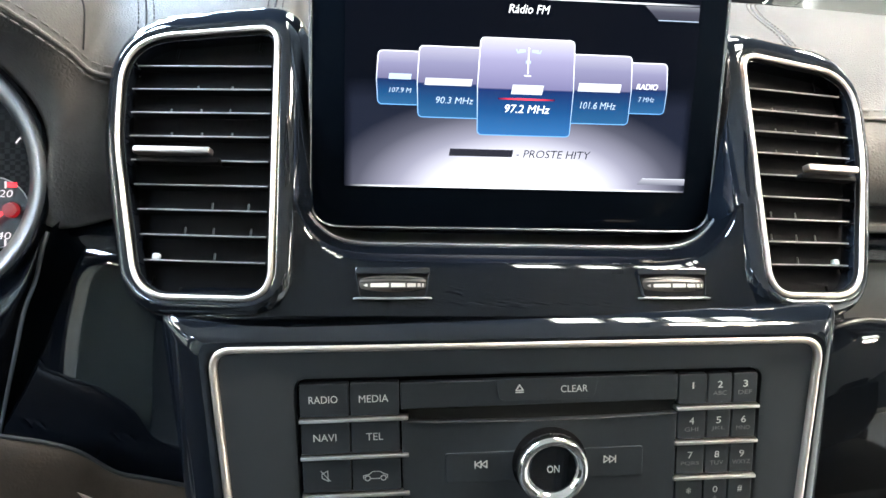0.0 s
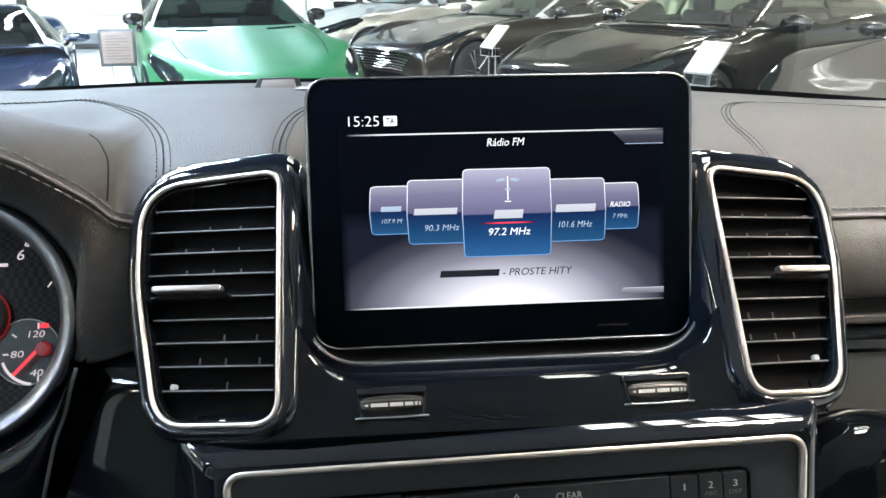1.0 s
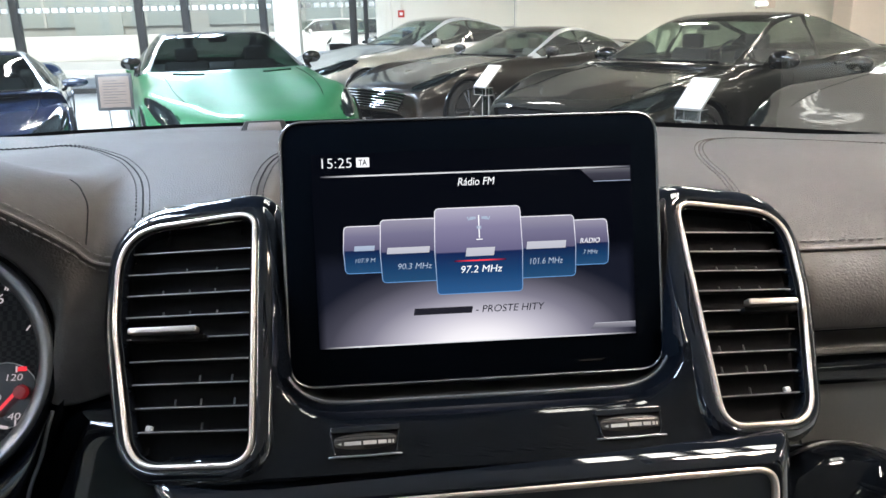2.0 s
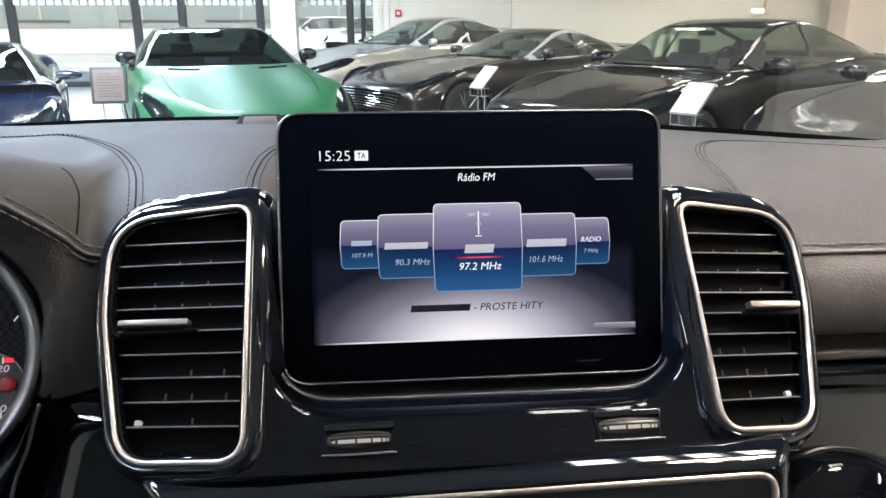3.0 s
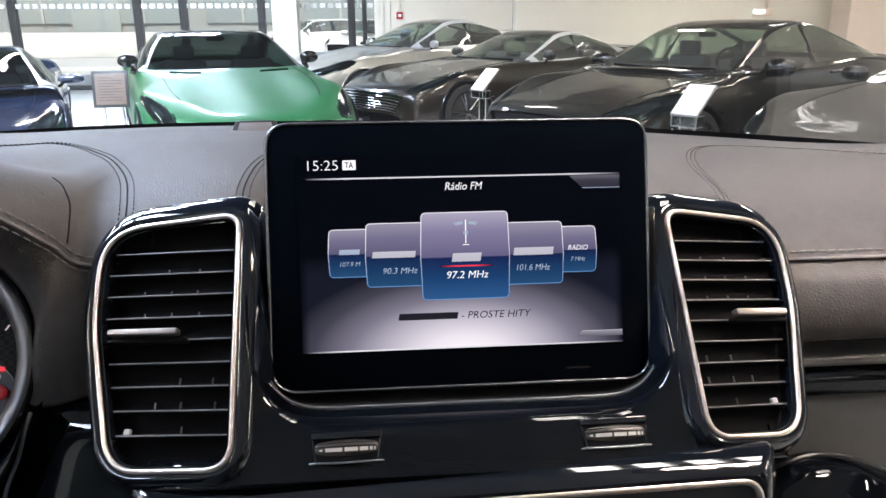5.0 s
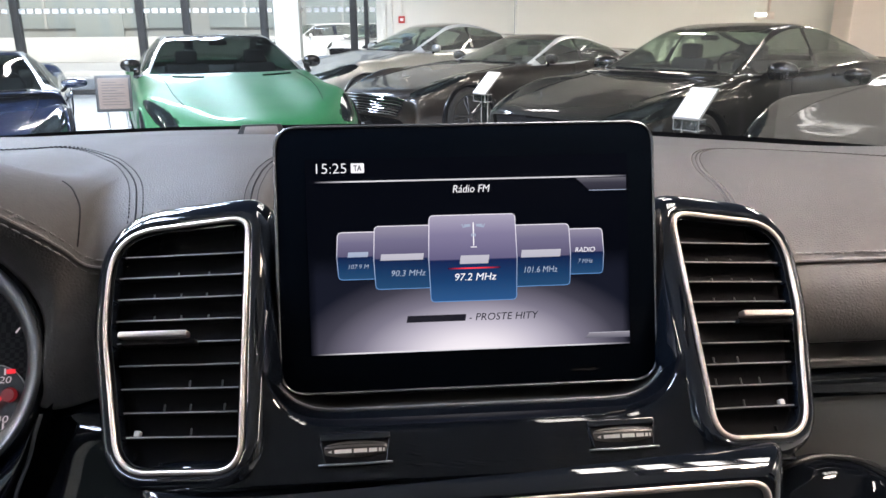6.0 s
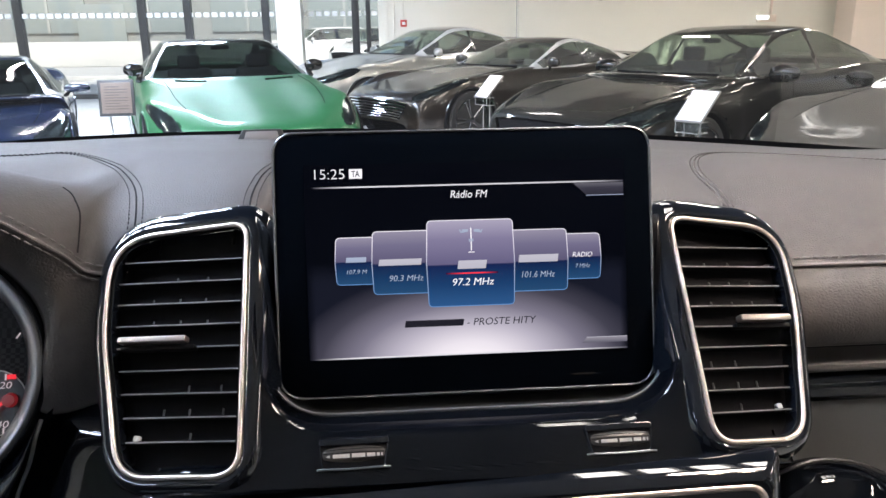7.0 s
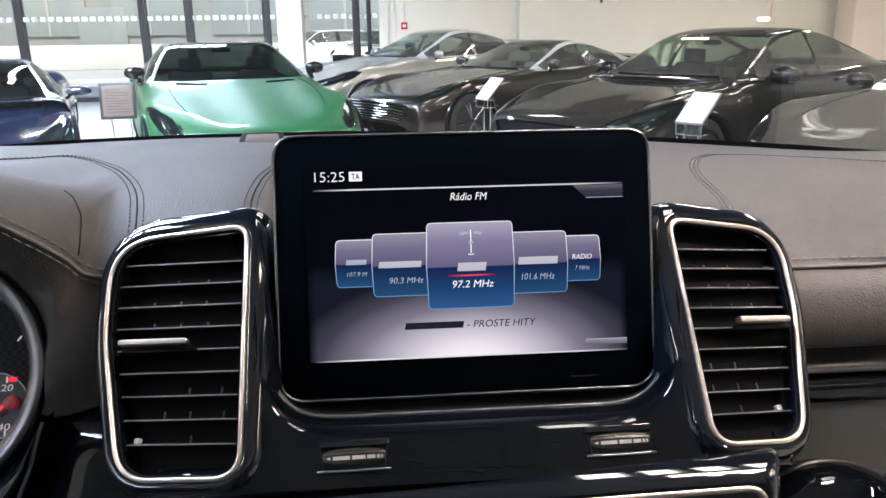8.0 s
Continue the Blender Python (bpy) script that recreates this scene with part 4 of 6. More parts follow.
def dashboard():
    ob = thing("dashboard", "black leather dashboard with stitched seams", "dashboard")
    part("top_skin", slab(DASH, 0.004), LEATHER, ob, "smooth black leather top", sharp=80)
    # double-stitched seams
    seams = [([(0.60, 0.150), (0.48, 0.166), (0.405, 0.184), (0.3655, 0.200), (0.345, 0.222), (0.3285, 0.2568), (0.310, 0.288), (0.288, 0.300), (0.266, 0.289), (0.243, 0.2625), (0.224, 0.234), (0.2075, 0.2045), (0.1925, 0.170), (0.1838, 0.1364), (0.1828, 0.1013), (0.181, 0.070)], 0.0030, TAUPE_THREAD),
             ([(-0.48, 0.230), (-0.40, 0.237), (-0.3526, 0.240), (-0.3278, 0.2405), (-0.296, 0.233), (-0.2705, 0.2148), (-0.2490, 0.1890), (-0.2292, 0.1582), (-0.2156, 0.1312), (-0.2058, 0.1058), (-0.198, 0.0758), (-0.196, 0.060)], 0.0040, DARK_THREAD),
             ([(-0.118, 0.215), (-0.1265, 0.1783), (-0.1301, 0.1468), (-0.1307, 0.1256), (-0.1310, 0.1024), (-0.1303, 0.0874), (-0.129, 0.075)], 0.0040, DARK_THREAD)]
    for s, apart, thread in seams:
        line = [(p[0], p[1]) for p in spline([(a, b, 0) for a, b in s], 10)]
        part("seam_groove", tube([on_dash(x, y, 0.0) for x, y in line], 0.0006, 6), thread, ob)
        for d in (-apart, apart):
            part("stitching", stitches([on_dash(x, y) for x, y in shifted(line, d)], 0.0028, 0.0016, 0.00042, 0.0004), thread, ob, "fine stitching")
    # near edge seam, with pale double stitching
    for lo, hi in ((8 * 3, 8 * 10 - 3), (8 * 15 - 2, 8 * 19)):
        edge = [DASH[i][-1] for i in range(lo, hi)]
        up = [DASH[i][-3] + Vector((0, -0.0003, 0.0003)) for i in range(lo, hi)]
        part("edge_roll", tube([p + Vector((0, -0.0008, 0.0)) for p in edge], 0.0013, 8), LEATHER_GRAIN, ob)
        part("stitching", stitches([p + Vector((0, -0.002, -0.0040)) for p in edge], 0.0046, 0.0016, 0.0006), THREAD, ob, "pale grey stitching")
        part("stitching", stitches(up, 0.0046, 0.0016, 0.0006), THREAD, ob, "pale grey stitching")
    # crease across the instrument hood
    crease = [(-0.2400, 0.080), (-0.2340, 0.076), (-0.2302, 0.0710), (-0.2257, 0.0635), (-0.2234, 0.0518), (-0.2226, 0.0445)]
    part("crease", tube([on_dash(p[0], p[1], -0.0002) for p in spline([(a, b, 0) for a, b in crease], 6)], 0.0006, 6), DARK_THREAD, ob)
    # lower pads
    low = [(0.035, 1.2035), (0.021, 1.194), (0.0125, 1.180), (0.0115, 1.166), (0.018, 1.1575), (0.05, 1.155)]
    part("passenger_pad", slab(sheet([[(x, y, z) for y, z in low] for x in (0.192, 0.21, 0.26, 0.4, 0.78)], 8, 6), 0.003), LEATHER_GRAIN, ob, "grained black leather pad", sharp=80)
    tops = ((-0.30, 0.006, 1.276), (-0.262, 0.018, 1.2585), (-0.239, 0.027, 1.2405), (-0.2265, 0.037, 1.225), (-0.2145, 0.0440, 1.211), (-0.195, 0.0440, 1.211), (-0.175, 0.0440, 1.211))
    rim = lambda a: GAUGE @ Vector((0.018 + 0.0728 * math.cos(radians(a)), -0.0118 + 0.0728 * math.sin(radians(a)), -0.003))
    feet = [rim(95), rim(68), rim(46), rim(20), rim(-20), Vector((-0.200, 0.032, 1.1395)), Vector((-0.175, 0.032, 1.1395))]
    rows = []
    for top, foot in zip(tops, feet):
        top = Vector(top)
        rows.append([top.lerp(foot, f) + Vector((0, -0.007 * 4 * f * (1 - f), 0)) for f in (0, 0.15, 0.4, 0.7, 0.9, 1.0)] + [foot + Vector((0, 0.02, -0.001))])
    part("driver_pad", slab(sheet(rows, 6, 6), 0.003), LEATHER_GRAIN, ob, "grained black leather pad", sharp=80)
    # passenger trims
    for nm, rows, mt in (("grey_strip", [(0.034, 1.1490), (0.0150, 1.1483), (0.0125, 1.1460), (0.0125, 1.1430), (0.016, 1.1412)], GREY_TRIM),
                         ("gloss_strip", [(0.022, 1.1408), (0.011, 1.1388), (0.008, 1.132), (0.010, 1.1245), (0.024, 1.1215)], PIANO)):
        part(nm, slab(sheet([[(x, y, z) for y, z in rows] for x in (0.176, 0.2, 0.28, 0.45, 0.78)], 6, 6), 0.003), mt, ob, sharp=80)
    # driver side gloss trim
    gl = [(0.036, 1.1385), (0.016, 1.1345), (0.004, 1.124), (-0.006, 1.10), (-0.020, 1.06), (-0.036, 1.02), (-0.052, 0.97), (-0.066, 0.90)]
    gloss = sheet([[(x, y + back, z) for y, z in gl] for x, back in ((-0.44, 0.12), (-0.36, 0.066), (-0.30, 0.034), (-0.25, 0.015), (-0.20, 0.004), (-0.15, 0.0))], 6, 6)
    part("driver_gloss_trim", slab(gloss, 0.0012), PIANO, ob, "glossy black trim", sharp=80)
    # glove box lid and lower wing
    gb = [(0.034, 1.1232), (0.0165, 1.1200), (0.014, 1.108), (0.017, 1.06), (0.035, 0.98), (0.07, 0.86)]
    part("glove_box_lid", slab(sheet([[(x, y, z) for y, z in gb] for x in (0.168, 0.2, 0.3, 0.5, 0.78)], 6, 6), 0.004), LID_GREY, ob, "pale grey glove box lid", sharp=80)
    part("rear_lip", slab([[row[0] + Vector((0, -0.002, -0.004)), row[0] + Vector((0, 0.001, 0.0045 + 0.003 * min(1, max(0, row[0].x) / 0.6)))] for row in DASH], 0.003), VENT_BLACK, ob, "narrow black rubber lip")
    return ob


dashboard()


def console_wing():
    ob = thing("console_side_wing", "rounded glossy black console side wing", "trim panel")
    rows = [(0.004, 1.075), (-0.018, 1.103), (-0.036, 1.109), (-0.050, 1.105), (-0.062, 1.088), (-0.070, 1.05), (-0.072, 0.93)]
    ctrl = [[(x, y, z - drop) for y, z in rows] for x, drop in ((0.150, 0.022), (0.168, 0.0085), (0.189, 0.0), (0.206, 0.0), (0.226, 0.006), (0.26, 0.026), (0.31, 0.075))]
    part("wing_shell", slab(sheet(ctrl, 6, 6), 0.004), PIANO, ob, sharp=80)
    part("wing_edge", tube(spline([(x, -0.030, 1.1086 - drop) for x, drop in ((0.160, 0.013), (0.168, 0.0085), (0.189, 0.0), (0.206, 0.0), (0.226, 0.006), (0.26, 0.026), (0.31, 0.075))], 6), 0.0016, 8), BLACK_PLASTIC, ob, "matt black edge strip")


console_wing()


def dash_sensor():
    ob = thing("dash_sensor", "small grey sensor housing on the dashboard top", "sensor")
    base = on_dash(-0.181, 0.452)
    m = basis((base.x, base.y, base.z - 0.001), (1, 0.08, 0), (0, 0.35, 0.94))
    part("sensor_body", plate(rounded([(-0.026, -0.004, 0.002), (0.030, -0.004, 0.002), (0.024, 0.0125, 0.003), (-0.018, 0.0125, 0.003)], 5), -0.03, 0.0, 0.002, m), BLACK_PLASTIC, ob)
    part("sensor_window", plate(rounded([(-0.017, -0.001, 0.001), (0.022, -0.001, 0.001), (0.0195, 0.0095, 0.002), (-0.014, 0.0095, 0.002)], 4), -0.001, 0.0008, 0.0004, m), shader("sensor_face", (0.24, 0.225, 0.225), 0.5), ob)


dash_sensor()


def defrost_grille():
    ob = thing("defrost_grille", "round black speaker grille on the dashboard top", "speaker grille")
    p = on_dash(-0.125, 0.40)
    m = basis((p.x, p.y, p.z), (1, 0, 0), (0, 0.98, -0.16))
    part("grille_ring", turned([(0.030, -0.004), (0.031, 0.001), (0.029, 0.003), (0.027, 0.002)], m, 40, cap=False), BLACK_PLASTIC, ob)
    part("grille_mesh", turned([(0.0275, 0.0015), (0.020, 0.0035), (0.001, 0.0045)], m, 40), VENT_BLACK, ob)


defrost_grille()

# ---- instrument cluster ----
LIT_WHITE = emitter("lit_white_print", (1.0, 0.84, 0.88), 0.20, 0.1)
LIT_RED = emitter("lit_red_print", (1.0, 0.015, 0.03), 0.35, 0.02)


DIAL = GAUGE @ Matrix.Translation((0.018, -0.0118, 0))


def gauge_face():
    m = shader("carbon_dial", (0.012, 0.012, 0.013), 0.5, spec=0.12)
    nt = m.node_tree
    ch, co = nt.nodes.new("ShaderNodeTexChecker"), nt.nodes.new("ShaderNodeTexCoord")
    ch.inputs["Scale"].default_value = 380
    ch.inputs[1].default_value, ch.inputs[2].default_value = (0.004, 0.004, 0.0045, 1), (0.017, 0.017, 0.0175, 1)
    nt.links.new(co.outputs["Object"], ch.inputs[0])
    nt.links.new(ch.outputs[0], nt.nodes["Principled BSDF"].inputs["Base Color"])
    return m


def arc(cx, cy, r, a0, a1, n, width, m, steps=24):
    pts = [(cx + r * math.cos(radians(a0 + (a1 - a0) * k / steps)), cy + r * math.sin(radians(a0 + (a1 - a0) * k / steps))) for k in range(steps + 1)]
    return strokes(list(zip(pts, pts[1:])), n, m, width)


def cluster():
    ob = thing("instrument_gauge", "round rev counter with lit white numerals and red needles", "gauge")
    part("tube", turned([(0.0735, -0.04), (0.0732, -0.004), (0.0726, 0.001), (0.0716, 0.0030), (0.0706, 0.0034)], DIAL, 72, cap=False), PIANO, ob, "glossy black surround", sharp=60)
    part("rim", turned([(0.0710, 0.0032), (0.0698, 0.0048), (0.0680, 0.0050), (0.0655, 0.0038), (0.0625, 0.0012), (0.0598, -0.0030)], DIAL, 72, cap=False), shader("dark_chrome", (0.22, 0.22, 0.23), 0.40, metal=1.0, rough_vary=0.04), ob, "satin chrome rim", sharp=60)
    part("dial", turned([(0.0605, -0.0034), (0.04, -0.0032), (0.001, -0.0032)], DIAL, 64), gauge_face(), ob, "carbon patterned dial")
    n = -0.0024
    lettering("numeral", "6", 0.0540, 0.0580, 0.0222, 0.0280, n, GAUGE, LIT_WHITE, ob, shear=0.15)
    part("unit_bar", quad(0.0405, 0.0490, 0.0185, 0.0205, n, GAUGE), LIT_WHITE, ob)
    for a, b in (((0.0586, 0.0305), (0.0600, 0.0345)), ((0.0600, 0.0300), (0.0614, 0.0340)), ((0.0714, 0.0063), (0.0731, 0.0086))):
        part("tick", strokes([(a, b)], n, GAUGE, 0.0009), LIT_WHITE, ob)
    hub = GAUGE @ Matrix.Translation((0, 0, -0.0032))
    part("needle", strokes([((0.034, -0.0103), (-0.012, -0.014))], 0.0010, GAUGE, 0.004), LIT_RED, ob, "red needle")
    part("needle_hub", turned([(0.016, 0.0), (0.015, 0.005), (0.012, 0.006)], GAUGE @ Matrix.Translation((0.034, -0.0103, -0.0032)), 32), BLACK_PLASTIC, ob)
    part("hub_glow", arc(0.034, -0.0103, 0.0165, -60, 60, -0.0018, 0.0012, GAUGE), LIT_RED_DIM, ob)
    sx, sy = 0.0672, -0.0305
    part("small_dial", turned([(0.0186, 0.0), (0.0182, 0.0008), (0.0005, 0.0008)], GAUGE @ Matrix.Translation((sx - 0.007, sy, -0.0031)), 40), shader("small_dial_face", (0.01, 0.01, 0.011), 0.4), ob)
    part("small_dial_ring", arc(sx - 0.007, sy, 0.0186, 20, 340, -0.0020, 0.0007, GAUGE), SLAT_EDGE, ob)
    part("small_dial_arc", arc(sx - 0.003, sy, 0.0182, 200, 262, -0.0019, 0.0016, GAUGE), LIT_WHITE, ob)
    for txt, u, v, hw in (("120", 0.0655, -0.0205, 0.0046), ("80", 0.0549, -0.0316, 0.0036), ("40", 0.0657, -0.0424, 0.0036)):
        lettering("numeral", txt, u - hw, u + hw, v - 0.0019, v + 0.0019, -0.0016, GAUGE, LIT_WHITE, ob, shear=0.15)
    part("red_zone", quad(0.0672, 0.0722, -0.0172, -0.0146, -0.0016, GAUGE), LIT_RED, ob)
    for a, b in (((0.0665, -0.0173), (0.0665, -0.0146)), ((0.0665, -0.0473), (0.0665, -0.0448)), ((0.0475, -0.0316), (0.0497, -0.0316)), ((0.0525, -0.0205), (0.0541, -0.0218))):
        part("tick", strokes([(a, b)], -0.0016, GAUGE, 0.0010), LIT_WHITE, ob)
    part("small_needle", strokes([((0.0685, -0.0280), (0.0545, -0.0425))], 0.0008, GAUGE, 0.0019), LIT_RED, ob)
    part("small_hub", turned([(0.0042, 0.0), (0.0036, 0.003), (0.001, 0.0034)], GAUGE @ Matrix.Translation((0.0695, -0.0290, -0.0020)), 24), LIT_RED_DIM, ob)


LIT_RED_DIM = emitter("lit_red_hub", (0.6, 0.01, 0.02), 0.08, 0.02)
cluster()


def start_button():
    ob = thing("start_button", "round start button with chrome rim beside the column", "button")
    m = basis((-0.2285, -0.064, 1.010), (1, 0, 0), (0, 0.35, 0.94))
    part("button_rim", turned([(0.0205, -0.004), (0.021, 0.002), (0.0195, 0.0042), (0.0172, 0.0030)], m, 48, cap=False), CHROME, ob)
    part("button_cap", turned([(0.0174, 0.0026), (0.012, 0.0020), (0.001, 0.0018)], m, 40), KEY_BLACK, ob)
    rows = [(-0.046, -0.030), (-0.050, -0.006), (-0.055, 0.0), (-0.0605, -0.012), (-0.063, -0.045), (-0.052, -0.11), (-0.03, -0.18)]
    edge = ((-0.50, 1.062), (-0.35, 1.060), (-0.27, 1.058), (-0.2468, 1.0557), (-0.2209, 1.048), (-0.2024, 1.033), (-0.1874, 1.0283), (-0.165, 1.022))
    knee = thing("knee_bolster", "brown leather knee bolster below the dashboard", "trim panel")
    part("bolster_skin", slab(sheet([[(x, y, e + z) for y, z in rows] for x, e in edge], 6, 6), 0.004), TAN, knee, sharp=80)
    part("edge_piping", tube(spline([(x, -0.0545, e + 0.0006) for x, e in edge], 8), 0.0011, 8), BLACK_PLASTIC, knee, "satin black edge piping")


start_button()


def column_cowl():
    """The glossy shell of the steering column, with a sharp fin towards the centre."""
    ob = thing("steering_column_cowl", "glossy black steering column cowl below the gauge", "trim panel")
    fin = ((-0.2395, 0.004, 1.1400, 0.004), (-0.2420, -0.001, 1.1310, 0.010), (-0.2462, -0.004, 1.1170, 0.024), (-0.2536, -0.007, 1.1000, 0.050), (-0.2610, -0.009, 1.0773, 0.10), (-0.2700, -0.010, 1.0500, 0.15), (-0.2800, -0.010, 1.0200, 0.16))
    ctrl = [[(x + 0.004, y + 0.030, z), (x + 0.001, y + 0.006, z), (x, y, z), (x - 0.15 * w, y - 0.004, z - 0.001), (x - 0.5 * w, y + 0.002, z - 0.004), (x - w, y + 0.012, z - 0.010)] for x, y, z, w in fin]
    part("shell", slab(sheet(ctrl, 6, 6), 0.002), PIANO, ob, sharp=60)
    # grey cord draws the shine down the fin's edge
    part("fin_edge", tube(spline([(x + 0.0008, y - 0.0002, z) for x, y, z, w in fin], 6), 0.0011, 8), EDGE_SHINE, ob, "fine edge line, its shine put in as grey")


column_cowl()


# ---- the car round the camera ----
def cabin_fill():
    """Unseen overhead console, added as fill: two small warm lamps and a glowing strip on the passenger side."""
    ob = thing("cabin_fill_console", "unseen overhead console with warm fill lamps added for the passenger side", "reading lamp")
    m = Matrix.Translation((0.30, -0.06, 1.585)) @ Matrix.Rotation(radians(180), 4, "X")
    part("base", plate(box_loop(-0.10, 0.10, -0.06, 0.06, 0.02, 5), -0.02, 0.012, 0.006, m), BLIND, ob)
    for x in (-0.02, 0.02):
        part("lamp", turned([(0.009, 0.011), (0.008, 0.0145), (0.001, 0.0155)], m @ Matrix.Translation((x, 0.03, 0)), 20), emitter("small_fill_glow", (1.0, 0.80, 0.58), 60.0), ob)
    part("fill_strip", plate(box_loop(-0.07, 0.07, -0.035, 0.005, 0.008, 4), 0.008, 0.015, 0.002, m), emitter("fill_strip_glow", (1.0, 0.84, 0.72), CABIN_FILL_POWER), ob)


cabin_fill()


def cabin():
    ob = thing("car_shell", "dark car body shell round the cabin with headliner and pillars", "car")
    def roof_at(x, y):
        return (x, y, 1.60 + 0.05 * (1 - (x / 0.62) ** 2) - 0.05 * ((y + 0.8) / 1.2) ** 2)

    ys = (0.03, -0.12, -0.4, -0.8, -1.25, -1.7, -2.0)
    grid = sheet([[roof_at(x, y) for y in ys] for x in (-0.70, -0.46, -0.2, 0.0, 0.2, 0.46, 0.70)], 4, 4)
    part("headliner", slab(grid, 0.03), BLIND, ob, "beige cloth headliner", sharp=80)
    paint = shader("black_car_paint", (0.01, 0.01, 0.011), 0.2, coat=1.0)
    for s in (-1, 1):
        part("pillar", tube([(s * 1.00, 0.95, 1.06), (s * 0.90, 0.52, 1.32), (s * 0.72, 0.02, 1.60)], 0.045, 8), BLACK_PLASTIC, ob)
        part("pillar", tube([(s * 0.90, -0.55, 1.05), (s * 0.82, -0.57, 1.35), (s * 0.68, -0.6, 1.62)], 0.05, 8), BLACK_PLASTIC, ob)
        if s < 0:
            part("door_panel", block((0.08, 2.6, 0.75), 0.03, Matrix.Translation((s * 0.90, -0.6, 0.68))), SEAT, ob)
    bonnet = [[(x, y, z - 0.07 * (x / 0.8) ** 2) for y, z in ((0.98, 1.07), (1.4, 1.055), (1.8, 1.01), (2.05, 0.93), (2.15, 0.75))] for x in (-0.85, -0.4, 0.0, 0.4, 0.85)]
    part("bonnet", slab(sheet(bonnet, 4, 4), 0.02), paint, ob, sharp=80)
    part("underbody", block((1.7, 4.4, 0.2), 0.05, Matrix.Translation((0, 0.1, 0.28))), BLACK_PLASTIC, ob)
    for x in (-0.82, 0.82):
        for y in (1.45, -1.45):
            part("wheel", turned([(0.20, -0.12), (0.37, -0.11), (0.38, 0.0), (0.37, 0.11), (0.20, 0.12)], Matrix.Translation((x, y, 0.30)) @ Matrix.Rotation(radians(90), 4, "Y"), 32), TYRE, ob)
    part("tailgate", block((1.7, 0.06, 0.75), 0.02, Matrix.Translation((0, -2.05, 0.72))), SEAT, ob)
    part("rear_window", block((1.5, 0.02, 0.55), 0.005, Matrix.Translation((0, -2.02, 1.33))), PRIVACY, ob, "tinted glass")
    for s in (-1, 1):
        part("rear_side_window", block((0.02, 1.3, 0.56), 0.005, Matrix.Translation((s * 0.79, -1.32, 1.32)) @ Matrix.Rotation(radians(-16 * s), 4, "Y")), PRIVACY, ob, "tinted glass")
    part("cabin_floor", block((1.6, 3.4, 0.06), 0.01, Matrix.Translation((0, -0.5, 0.36))), SEAT, ob)
    part("bulkhead", block((1.6, 0.06, 0.7), 0.02, Matrix.Translation((0, 0.55, 0.75))), VENT_BLACK, ob)
    for x in (-0.38, 0.38):
        seat = thing("leather_seat", "black leather front car seat", "car seat", "front seats")
        part("cushion", block((0.52, 0.52, 0.18), 0.06, Matrix.Translation((x, -0.62, 0.66)), 3), SEAT, seat)
        part("backrest", block((0.52, 0.16, 0.66), 0.06, Matrix.Translation((x, -0.95, 1.02)) @ Matrix.Rotation(radians(18), 4, "X"), 3), SEAT, seat)
        part("headrest", block((0.27, 0.10, 0.18), 0.04, Matrix.Translation((x, -1.07, 1.44)) @ Matrix.Rotation(radians(12), 4, "X"), 3), SEAT, seat)
    ws = [[(x * w, y - 0.10 * (x * x), z) for w, y, z in ((0.98, 1.0, 1.085), (0.92, 0.70, 1.25), (0.83, 0.37, 1.43), (0.70, 0.04, 1.615))] for x in (-1, -0.5, 0.0, 0.5, 1)]
    g = part("windscreen", skin(sheet(ws, 5, 5)), WINDSCREEN, ob, "clear windscreen")
    g.visible_shadow = False


cabin()

# ---- showroom ----
GROUND = -0.08
HALL_X0, HALL_X1, HALL_Y0, HALL_Y1, HALL_H = -13.0, 13.0, -9.0, 17.0, 4.6


def structure(name, bm, material, label=""):
    return tagged(part(name, bm, material, None, label), kind="structure")


